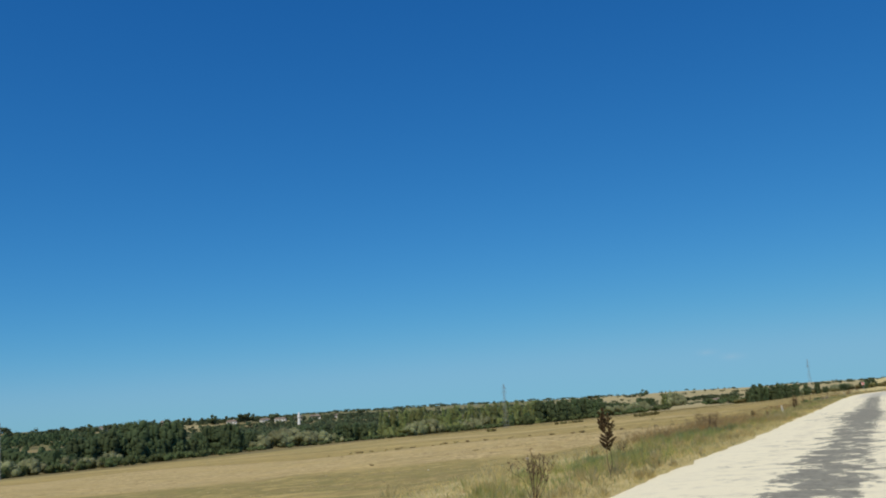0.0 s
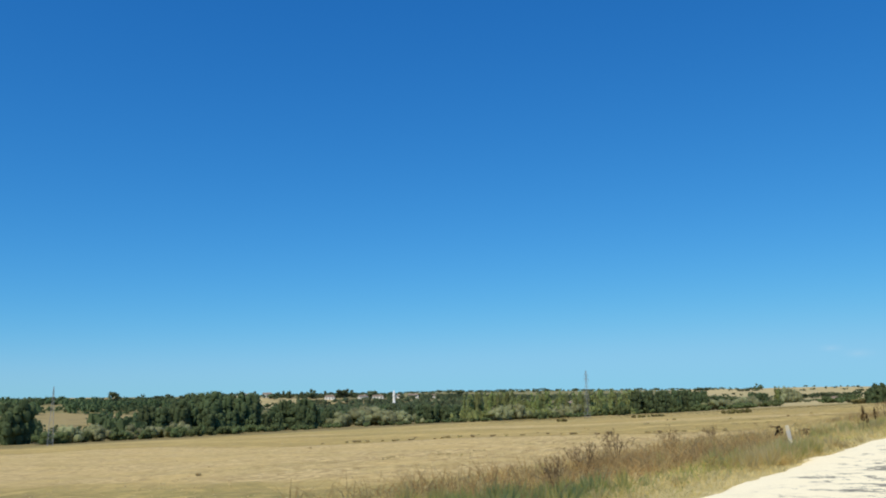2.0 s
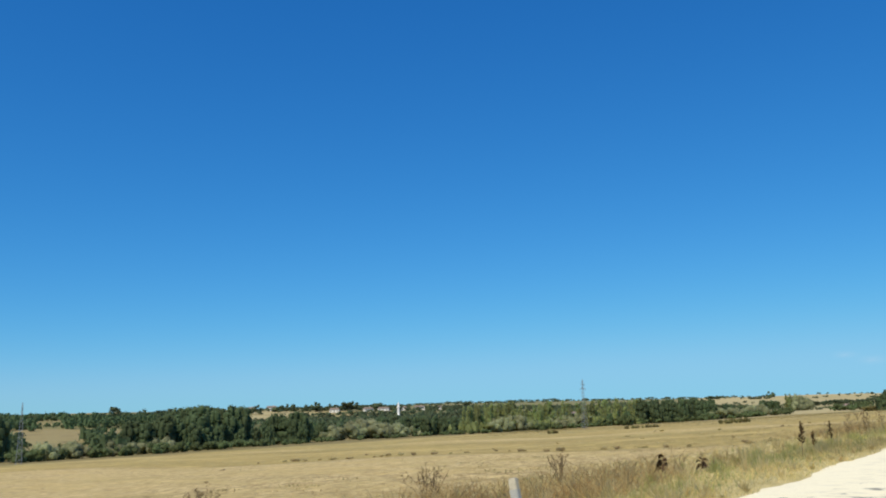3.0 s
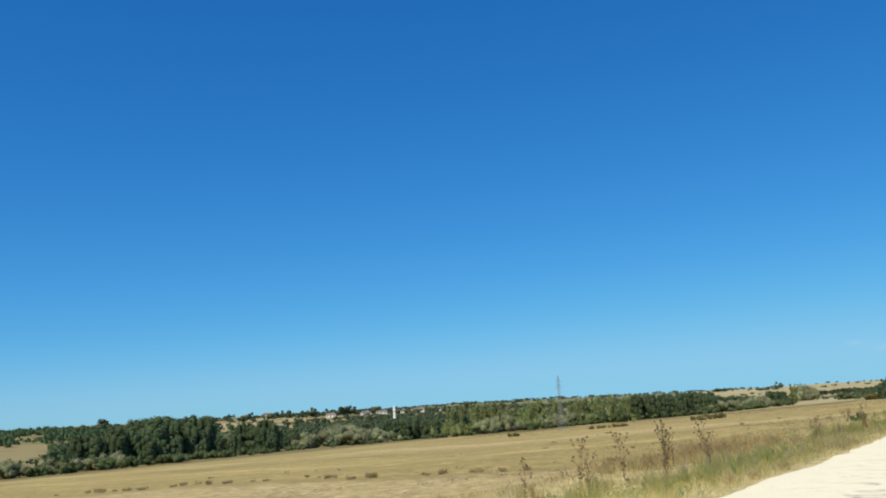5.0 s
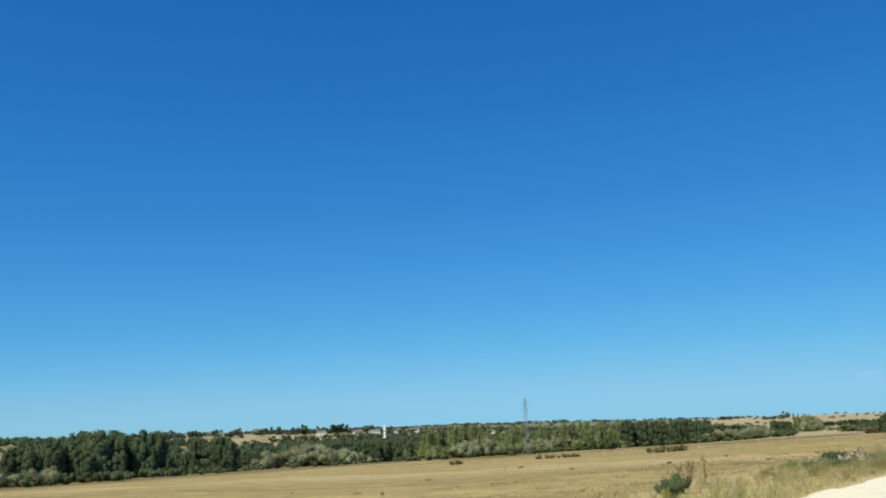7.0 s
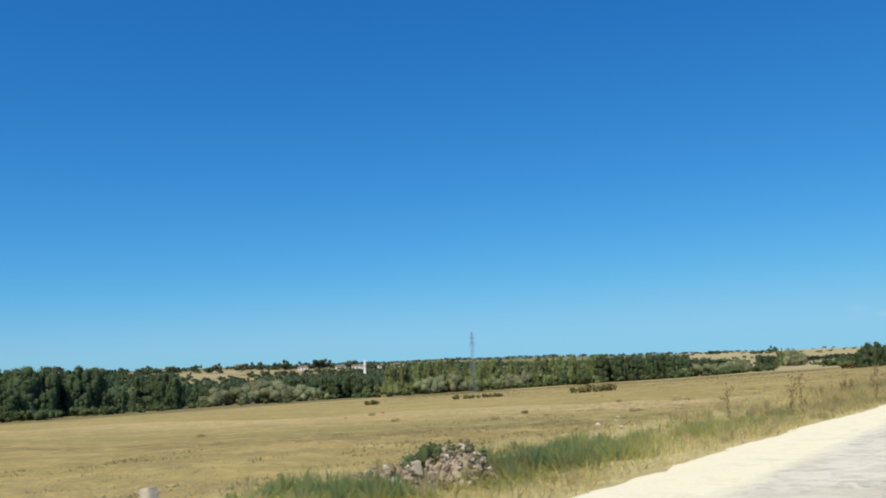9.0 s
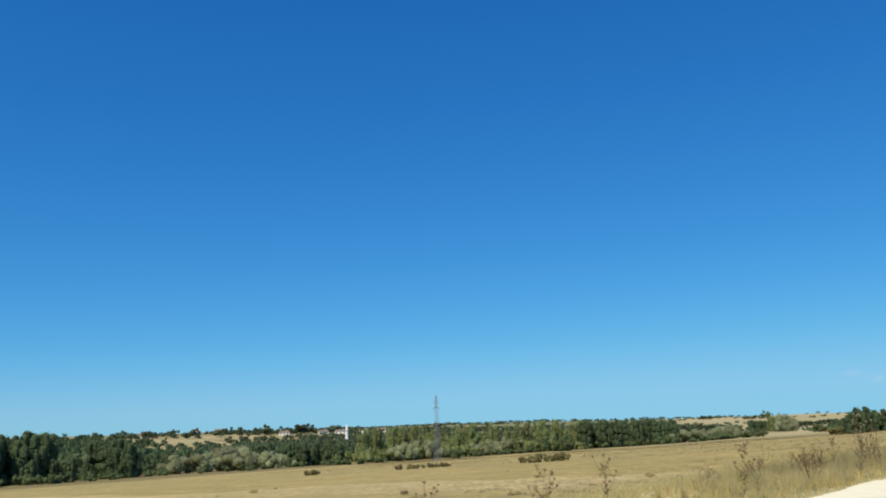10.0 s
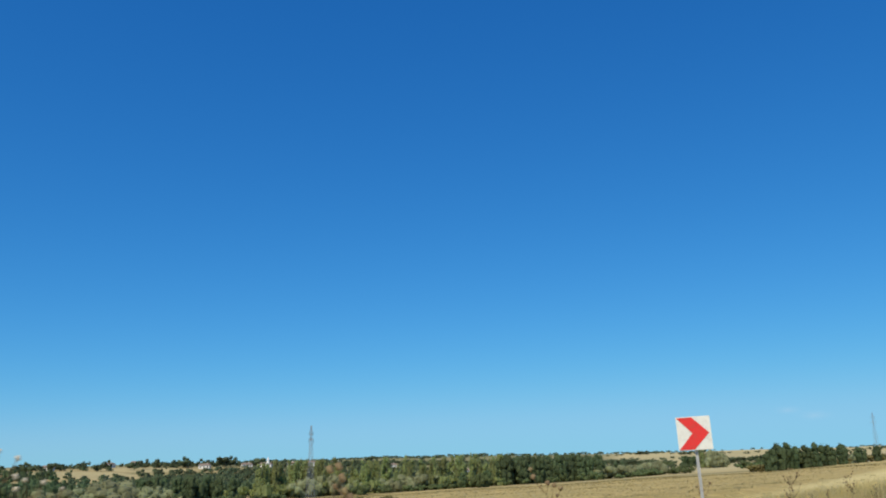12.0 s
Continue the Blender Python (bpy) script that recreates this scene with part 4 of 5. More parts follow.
make_pylon(-138.4, 320.3, 18.0, 1.7, ((14.6, 1.5), (16.4, 1.1)), -25, "grey steel lattice pylon at the field's lower edge")
make_pylon(-233, 162.7, 17.0, 1.6, ((13.9, 1.5), (15.5, 1.1)), -25, "grey steel lattice pylon among the stream's bushes")
make_pylon(-47.7, 686, 26.0, 2.4, ((20.6, 2.0), (23.4, 1.5)), -30, "grey steel lattice pylon beyond the bend")

# ---------------------------------------------------------------- village


def make_minaret(x, y):
    z0 = z_at(x, y)
    ob = thing("minaret", "slim whitewashed minaret with a balcony and a pointed cap", "minaret")
    ob.matrix_basis = pose(x, y, z0)
    bm = bmesh.new()
    beam(bm, (0, 0, 0), (0, 0, 4.0), 1.75, 1.75, 12)
    beam(bm, (0, 0, 4.0), (0, 0, 5.2), 1.75, 1.45, 12)
    part("plinth", bm, MINARET_WHITE, ob)
    bm = bmesh.new()
    beam(bm, (0, 0, 5.2), (0, 0, 11.2), 1.45, 1.35, 16)
    beam(bm, (0, 0, 12.9), (0, 0, 15.4), 1.3, 1.25, 16)
    part("shaft", bm, MINARET_WHITE, ob)
    bm = bmesh.new()
    beam(bm, (0, 0, 11.2), (0, 0, 12.0), 1.35, 2.0, 16)
    beam(bm, (0, 0, 12.0), (0, 0, 12.9), 2.02, 2.02, 16)
    part("balcony", bm, MINARET_WHITE, ob)
    bm = bmesh.new()
    beam(bm, (0, 0, 15.4), (0, 0, 18.4), 1.4, 0.06, 16)
    beam(bm, (0, 0, 18.4), (0, 0, 19.2), 0.06, 0.03, 6)
    part("spire", bm, LEAD, ob)
    return ob


make_minaret(-598, 788)


def make_house(x, y, w, d, h, turn, roof=1.9, group="village houses", label="small plastered village house with a tiled pitched roof"):
    z0 = z_at(x, y)
    ob = thing("house", label, "house", group)
    ob.matrix_basis = pose(x, y, z0 - 0.2, 0, 0, turn)
    bm = bmesh.new()
    box(bm, -w / 2, w / 2, -d / 2, d / 2, 0, h)
    part("wall", bm, WALL_WHITE, ob)
    bm = bmesh.new()
    vs = [bm.verts.new(p) for p in ((-w / 2 - 0.5, -d / 2 - 0.6, h), (w / 2 + 0.5, -d / 2 - 0.6, h), (w / 2 + 0.5, d / 2 + 0.6, h), (-w / 2 - 0.5, d / 2 + 0.6, h), (-w / 2 + 1.2, 0, h + roof), (w / 2 - 1.2, 0, h + roof))]
    for q in ((0, 1, 5, 4), (2, 3, 4, 5), (1, 2, 5), (3, 0, 4), (3, 2, 1, 0)):
        bm.faces.new([vs[i] for i in q])
    rf = part("roof", bm, ROOF_TILE, ob)
    bm = bmesh.new()
    box(bm, w * 0.18, w * 0.18 + 0.6, -0.3, 0.3, h + roof * 0.4, h + roof + 0.9)
    part("chimney", bm, WALL_WHITE, rf)
    for k in range(3):
        for side in (-1, 1):
            bm = bmesh.new()
            xx = -w / 2 + w * (k + 0.5) / 3
            lo = 0.1 if (k == 1 and side < 0) else h * 0.38
            box(bm, xx - 0.5, xx + 0.5, side * d / 2 - 0.05, side * d / 2 + 0.05, lo, h * 0.76)
            part("door" if lo < 0.2 else "window", bm, GLASS_DARK, ob)
    return ob


for b, dist, w, h, turn in ((49.6, 1010, 11, 4, 20), (48.2, 1040, 13, 5, 50), (44.05, 972, 12, 4, 35), (41.72, 1018, 12, 4, 60), (40.63, 1037, 15, 4, 30),
                            (39.3, 1100, 12, 4, 45), (38.1, 1120, 15, 5, 40), (36.6, 1160, 13, 4, 30), (33.0, 1100, 11, 4, 40), (28.4, 860, 14, 5, 40), (27.6, 850, 10, 5, 10), (52.5, 900, 11, 4, 20)):
    hx, hy = ray(71, b, dist + 95)
    make_house(hx, hy, w, 8, h, turn)
hx, hy = ray(32, 9.9, 1150)
make_house(hx, hy, 13, 9, 4, 25, 2.4, "", "lone farmhouse with a red tiled roof")

# ---------------------------------------------------------------- verge


def blades(pts, hts, width, lean, r):
    """Bent grass blades, one quad each, standing at the given points."""
    n = len(pts)
    a = r.uniform(0, 2 * np.pi, n)
    side = np.stack([np.cos(a), np.sin(a), np.zeros(n)], 1)
    b = r.uniform(0, 2 * np.pi, n)
    fall = np.stack([np.cos(b), np.sin(b), np.zeros(n)], 1) * (r.uniform(0.05, 1.0, n) * lean * hts)[:, None]
    up = np.stack([np.zeros(n), np.zeros(n), hts], 1)
    w = (width * r.uniform(0.6, 1.4, n))[:, None] * side
    mid = pts + up * 0.55 + fall * 0.3
    tip = pts + up * r.uniform(0.85, 1.0, n)[:, None] + fall
    v = np.stack([pts, mid + w, tip, mid - w], 1).reshape(-1, 3)
    return v, np.arange(4 * n).reshape(n, 4)


def lumps(x, y, s, k=0.0):
    """A soft patch pattern between 0 and 1."""
    return 0.5 + 0.25 * (np.sin(x / s + 1.3 * np.sin(y / s * 0.8 + k) + k) + np.sin(y / (0.7 * s) + 1.7 * np.sin(x / s * 0.6 + 2 * k)))


def tussocks(x, y, h, wide, k, width, r):
    """Domes of k arching blades round each point."""
    n = len(x)
    a = r.uniform(0, 2 * np.pi, n * k)
    q = r.uniform(0, 1, n * k) ** 0.7
    o = np.stack([np.cos(a), np.sin(a), np.zeros(n * k)], 1)
    H, W = np.repeat(h, k) * (1.1 - 0.65 * q * q) * r.uniform(0.6, 1.12, n * k), np.repeat(wide, k) * q
    foot = np.repeat(at_ground(x, y), k, 0) + o * (W * 0.35)[:, None]
    tip = foot + o * (W * 0.75)[:, None]
    tip[:, 2] += H
    mid = foot * 0.45 + tip * 0.55
    mid[:, 2] += 0.1 * H
    b = r.uniform(0, 2 * np.pi, n * k)
    side = np.stack([np.cos(b), np.sin(b), 0.3 * np.sin(3 * b)], 1) * (width * r.uniform(0.6, 1.5, n * k))[:, None]
    return np.stack([foot, mid + side, tip, mid - side], 1).reshape(-1, 3), np.arange(4 * n * k).reshape(-1, 4)


def verge_points(n, y0, y1, u0, u1, r, power=1.0):
    y = r.uniform(y0, y1, n)
    u = u0 + (u1 - u0) * r.uniform(0, 1, n) ** power
    x = -u + bend(y) * (y > 130)
    return x, y, u


def at_ground(x, y):
    return np.stack([x, y, land(x, y) - 0.02], 1)


def green_zone(y, u):
    """Where the verge is still green."""
    g = np.zeros_like(y)
    for yc, uc, sy, su, k in ((13, 6.8, 5, 1.4, 0.5), (22, 6.7, 4.5, 1.5, 1.0), (35.3, 7.0, 3.6, 1.2, 1.9), (47, 5.9, 6, 0.9, 0.65), (66, 6.6, 10, 1.2, 0.45), (83, 6.3, 9, 1.1, 0.55), (104, 6.5, 9, 1.3, 0.5), (129.4, 6.4, 2.2, 0.7, 1.2), (132.3, 7.2, 2.2, 1.1, 1.5), (137, 6.8, 5, 1.1, 0.8), (126.2, 7.6, 2.0, 0.9, 1.2), (157, 7.5, 4, 1.0, 0.35), (170, 8, 5, 1.2, 0.3)):
        g = np.maximum(g, k * np.exp(-((y - yc) / sy) ** 2 - ((u - uc) / su) ** 2))
    return g


def brown_zone(y, u):
    g = np.zeros_like(y)
    for yc, uc, sy, su, k in ((47.5, 8.2, 7, 1.4, 1.1), (58, 9.0, 5, 1.3, 0.28), (40, 9.5, 4, 1.2, 0.35), (92, 9.5, 6, 1.5, 0.35), (180, 10, 10, 2, 0.4)):
        g = np.maximum(g, k * np.exp(-((y - yc) / sy) ** 2 - ((u - uc) / su) ** 2))
    return g


def heap_zone(x, y):
    """Bare ground under the dumped rubble."""
    return ((x + 8.05) / 1.5) ** 2 + ((y - 128.65) / 0.75) ** 2 < 1


def road_side(y):
    """Where the grass begins, from the road's middle."""
    return 3.78 + 0.15 * smooth(24, 30, y) + 0.27 * smooth(58, 84, y) + 0.2 * np.exp(-((y - 106) / 8) ** 2) + 0.15 * np.exp(-((y - 129) / 9) ** 2) + 0.08 * smooth(135, 150, y) + 0.1 * np.sin(y * 1.9) * np.sin(y * 0.47 + 1)


def build_verge():
    r = np.random.default_rng(21)
    # dry grass: short at the road's margin, taller away from it and towards the bend
    x, y, u = verge_points(330000, -6, 262, 3.93, 13.5, r, 1.7)
    late = smooth(138, 160, y)
    dens = 0.3 + 0.6 * lumps(x, y, 1.1, 0.4) * (0.6 + 0.4 * lumps(x, y, 4.3, 2.0))
    dens *= 1 - 0.62 * smooth(7.2, 11.5, u) * (1 - late)
    dens *= 1 - 0.75 * np.minimum(1, brown_zone(y, u))
    ok = ~heap_zone(x, y) & (u > road_side(y) + 0.25 * r.uniform(0, 1, len(x)) ** 3) & (r.uniform(0, 1, len(x)) < dens) & (r.uniform(0, 1, len(x)) > 0.8 * green_zone(y, u))
    x, y, u, late = x[ok], y[ok], u[ok], late[ok]
    h = 0.85 * (0.12 + 0.14 * smooth(4.1, 5.4, u) + 0.1 * late * smooth(4.6, 7, u) + 0.26 * smooth(152, 164, y) * smooth(4.9, 6.6, u)) * r.uniform(0.4, 1.3, len(x)) * (0.4 + 1.1 * lumps(x, y, 0.8, 1.0))
    v, f = blades(at_ground(x, y), h, 0.006 + 0.002 * late, 1.9, r)
    tagged(part("dry_grass", fast_mesh("dry_grass", v, f), GRASS_DRY), "straw-coloured dry grass along the road's margin", "grass", kind="stuff")
    # green grass and herbs in patches
    x, y, u = verge_points(320000, -6, 250, 4.3, 11.5, r)
    g = 1.3 * green_zone(y, u) * (0.45 + 0.55 * lumps(x, y, 0.9, 0.9))
    ok = ~heap_zone(x, y) & (r.uniform(0, 1, len(x)) < g + 0.025)
    x, y, u = x[ok], y[ok], u[ok]
    h = (0.12 + 0.22 * lumps(x, y, 0.7, 2.2)) * r.uniform(0.5, 1.25, len(x)) * (0.75 + 0.5 * green_zone(y, u))
    v, f = blades(at_ground(x, y), h, 0.0085, 1.1, r)
    tagged(part("green_grass", fast_mesh("green_grass", v, f), GRASS_GREEN), "patches of green grass and herbs on the verge", "grass", kind="stuff")
    # withered brown weeds
    x, y, u = verge_points(640000, 25, 215, 5.5, 13, r)
    ok = r.uniform(0, 1, len(x)) < brown_zone(y, u) * (0.4 + 0.6 * lumps(x, y, 0.8, 4))
    x, y, u = x[ok], y[ok], u[ok]
    h = 0.52 * r.uniform(0.4, 1.25, len(x)) * (0.35 + 1.0 * lumps(x, y, 0.7, 3))
    v, f = blades(at_ground(x, y), h, 0.0085, 1.7, r)
    tagged(part("withered_weeds", fast_mesh("withered_weeds", v, f), WEED_HEAP), "tangle of withered brown weeds between verge and field", "weeds", kind="stuff")
    # soft clumps of herbs and grass, knee high, thick along the verge
    for name, label, mat, n, y0, y1, u0, u1, seed in (
            ("herb_clumps", "soft grey-green herbs crowding the verge", HERB_GREEN, 2600, -4, 215, 5.0, 9.6, 0.9),
            ("straw_clumps", "bleached dry grass in soft clumps on the verge", HERB_STRAW, 4200, -4, 225, 3.95, 10.5, 2.1),
            ("brown_clumps", "withered brown herbs among the verge grass", HERB_BROWN, 1300, 20, 220, 5.4, 10.5, 3.3)):
        x, y, u = verge_points(n, y0, y1, u0, u1, r, 1.5 if mat is HERB_STRAW else 1.0)
        patch = lumps(x, y, 2.2, seed)
        if mat is HERB_GREEN:
            keep = (0.95 * np.minimum(1, green_zone(y, u) * 1.2) + 0.12 * patch) * (1 - 0.3 * smooth(140, 155, y))
        elif mat is HERB_STRAW:
            keep = (0.7 + 0.3 * smooth(138, 155, y)) * patch * (1 - 0.7 * np.minimum(1, brown_zone(y, u))) * (1 - 0.6 * np.minimum(1, green_zone(y, u)))
        else:
            keep = 0.9 * np.minimum(1, brown_zone(y, u)) + 0.14 * patch
        ok = ~heap_zone(x, y) & (u > road_side(y) + 0.22) & (r.uniform(0, 1, n) < keep)
        x, y, u = x[ok], y[ok], u[ok]
        away = smooth(4.1, 5.6, u)
        h = (0.22 + 0.28 * away) * r.uniform(0.55, 1.25, len(x)) * (0.75 + 0.35 * smooth(140, 165, y))
        v, f = tussocks(x, y, h, h * r.uniform(0.6, 1.05, len(x)), 54, 0.0062, r)
        tagged(part(name, fast_mesh(name, v, f), mat), label, "weeds", kind="stuff")
    # taller straw left standing round the marker posts
    for name, label, mat, n in (("post_grass", "tall straw left standing round the marker posts", HERB_STRAW, 90), ("post_herbs", "olive herbs left standing round the marker posts", HERB_GREEN, 40)):
        yc = np.repeat((46.0, 121.2), n)
        y = yc - 0.9 + r.normal(size=2 * n) * 1.3
        u = 4.5 + 0.3 * r.normal(size=2 * n)
        ok = u > road_side(y) + 0.25
        x, y, u = -u[ok], y[ok], u[ok]
        h = (0.3 + 0.14 * smooth(4.1, 4.5, u)) * r.uniform(0.75, 1.15, len(x))
        v, f = tussocks(x, y, h, h * r.uniform(0.5, 0.9, len(x)), 50, 0.006, r)
        tagged(part(name, fast_mesh(name, v, f), mat), label, "weeds", kind="stuff")
    # lush green herbs in a few spots
    xs, ys = [], []
    for xc, yc, sx, sy, n in ((-8.8, 127.2, 0.6, 0.6, 42), (-7.5, 127.2, 0.5, 0.4, 14), (-7.7, 131.4, 0.5, 0.9, 42), (-8.4, 134.0, 0.7, 1.8, 30), (-6.5, 130.0, 0.4, 0.6, 14), (-7.0, 35.3, 0.7, 1.8, 54), (-6.4, 38.0, 0.5, 1.6, 16), (-7.2, 22, 0.8, 2.5, 16)):
        xs.append(xc + sx * r.normal(size=n)), ys.append(yc + sy * r.normal(size=n))
    x, y = np.concatenate(xs), np.concatenate(ys)
    ok = ~heap_zone(x, y) & (-x > road_side(y) + 0.5)
    x, y = x[ok], y[ok]
    h = 0.34 * r.uniform(0.5, 1.2, len(x))
    v, f = tussocks(x, y, h, h * r.uniform(0.9, 1.5, len(x)), 70, 0.011, r)
    tagged(part("fresh_herbs", fast_mesh("fresh_herbs", v, f), HERB_FRESH), "lush green herbs in patches on the verge", "weeds", kind="stuff")
    # stubble and straw over the field
    n = 150000
    y = r.uniform(-5, 330, n)
    u = 8 + 110 * r.uniform(0, 1, n) ** 2.0
    x = -u + bend(y) * (y > 130) * (u < 20)
    ok = r.uniform(0, 1, n) < (0.2 + 0.8 * lumps(x * 0.5, y, 2.3, 1.5) * lumps(x * 0.3, y, 7.0, 0.2)) * (0.9 - 0.85 * smooth(14, 45, u))
    x, y, u = x[ok], y[ok], u[ok]
    k = 3
    px = np.repeat(x, k) + r.normal(size=len(x) * k) * 0.07
    py = np.repeat(y, k) + r.normal(size=len(x) * k) * 0.07
    h = np.repeat(0.03 + 0.08 * r.uniform(0, 1, len(x)) ** 3, k) * r.uniform(0.6, 1.3, len(px))
    v, f = blades(at_ground(px, py), h, 0.012 + 0.0005 * np.repeat(u, k), 1.1, r)
    tagged(part("stubble", fast_mesh("stubble", v, f), STUBBLE), "short straw stubble standing over the harvested field", "stubble", kind="stuff")

    # low dry weeds and clods of straw on the unploughed ground near the verge
    n = 5200
    y = r.uniform(60, 260, n)
    u = r.uniform(9, 33, n)
    x = -u + bend(y) * (y > 130)
    ok = r.uniform(0, 1, n) < lumps(x, y, 3.1, 0.5) ** 2 * (0.4 + 0.6 * smooth(95, 140, y))
    x, y = x[ok], y[ok]
    k = 16
    px = np.repeat(x, k) + r.normal(size=len(x) * k) * 0.3
    py = np.repeat(y, k) + r.normal(size=len(x) * k) * 0.3
    h = np.repeat(r.uniform(0.05, 0.18, len(x)), k) * r.uniform(0.5, 1.2, len(px))
    v, f = blades(at_ground(px, py), h, 0.02, 1.2, r)
    tagged(part("field_weeds", fast_mesh("field_weeds", v, f), FIELD_WEED), "low dry olive weeds scattered over the rough field edge", "weeds", kind="stuff")

    # tall dead weeds before the bend
    x, y, u = verge_points(3600, 150, 190, 4.9, 9.8, r)
    ok = r.uniform(0, 1, len(x)) < lumps(x, y, 1.0, 2.6) ** 1.5 * smooth(150, 164, y) * smooth(4.8, 5.8, u)
    x, y = x[ok], y[ok]
    k = 14
    px = np.repeat(x, k) + r.normal(size=len(x) * k) * 0.11
    py = np.repeat(y, k) + r.normal(size=len(x) * k) * 0.11
    h = np.repeat(r.uniform(0.2, 0.68, len(x)), k) * r.uniform(0.5, 1.1, len(px))
    v, f = blades(at_ground(px, py), h, 0.008, 0.5, r)
    tagged(part("dead_weeds", fast_mesh("dead_weeds", v, f), DEAD_WEED), "tall dead olive-brown weeds crowding the verge before the bend", "weeds", kind="stuff")


build_verge()


def build_yellow_strip():
    """A weedy yellow strip where the field breaks off."""
    r = np.random.default_rng(33)
    n = 18000
    x = -r.uniform(18, 205, n)
    y = 212 - 0.46 * x + (190 + 0.46 * x) * r.uniform(0, 1, n) ** 0.9
    ok = r.uniform(0, 1, n) < 0.25 + 0.45 * lumps(x * 0.35, y, 5.3, 0.7)
    x, y = x[ok], y[ok]
    n = len(x)
    k = 4
    px = np.repeat(x, k) + r.normal(size=n * k) * 0.8
    py = np.repeat(y, k) + r.normal(size=n * k) * 0.8
    v, f = blades(at_ground(px, py), np.repeat(r.uniform(0.03, 0.11, n) + 0.2 * smooth(350, 380, y), k), 0.11, 1.6, r)
    tagged(part("yellow_weeds", fast_mesh("yellow_weeds", v, f), YELLOW_WEED), "yellowed weeds along the field's far edge", "weeds", kind="stuff")


build_yellow_strip()

# ---------------------------------------------------------------- weeds and bushes


def sticks(paths, r0, n=4):
    """Thin tapering tubes along polylines."""
    bm = bmesh.new()
    for p in paths:
        p = [Vector(q) for q in p]
        prev = None
        for k, c in enumerate(p):
            d = (p[min(k + 1, len(p) - 1)] - p[max(k - 1, 0)]).normalized()
            a = d.orthogonal().normalized()
            e = d.cross(a)
            r = r0 * (1 - 0.75 * k / len(p))
            ring = [bm.verts.new(c + (a * math.cos(6.2832 * q / n) + e * math.sin(6.2832 * q / n)) * r) for q in range(n)]
            for q in range(n):
                if prev:
                    bm.faces.new((prev[q], prev[(q + 1) % n], ring[(q + 1) % n], ring[q]))
            if k in (0, len(p) - 1):
                bm.faces.new(ring if k else ring[::-1])
            prev = ring
    return bm


def dock(seed, tall=1.3):
    """A dead dock: a stout stem with drooping, heavily seeded side branches."""
    r = np.random.default_rng(seed)
    ob = thing("dock_plant", "dead dark brown dock with heavy seed clusters on the verge", "weed", "dock plants")
    lean = r.normal() * 0.06
    stem = [(lean * t * tall + 0.012 * r.normal(), 0.012 * r.normal(), t * tall) for t in np.linspace(-0.05, 1, 8)]
    part("stem", sticks([stem], 0.011), WEED_STEM, ob)
    paths, blobs = [], []
    for k in range(24):
        t = 0.46 + 0.5 * k / 24
        a = r.choice((0.0, 3.14)) + r.normal() * 0.7
        l = tall * r.uniform(0.04, 0.095) * (1.15 - 0.7 * (t - 0.4))
        p0 = np.array((lean * t * tall, 0, t * tall))
        p1 = p0 + (math.cos(a) * l * 0.6, math.sin(a) * l * 0.6, l * 0.45)
        p2 = p0 + (math.cos(a) * l * 1.15, math.sin(a) * l * 1.15, l * r.uniform(0.2, 1.3))
        paths.append([tuple(p0), tuple(p1), tuple(p2)])
        for q in np.linspace(-0.6, 1, 9):
            c = p1 + (p2 - p1) * q if q > 0 else p1 + (p0 - p1) * -q
            blobs.append((*c, 0.012 * tall, 0.014 * tall))
    for t in np.linspace(0.72, 1.03, 8):
        blobs.append((lean * t * tall, 0, t * tall, 0.019 * tall, 0.03 * tall))
    for p in paths:
        part("branch", sticks([p], 0.005, 3), WEED_STEM, ob)
    v, f = leaf_cloud(blobs, 2600, 0.011 * tall, r)
    part("seed_head", fast_mesh("seed_head", v, f), WEED_SEED, ob)
    return ob


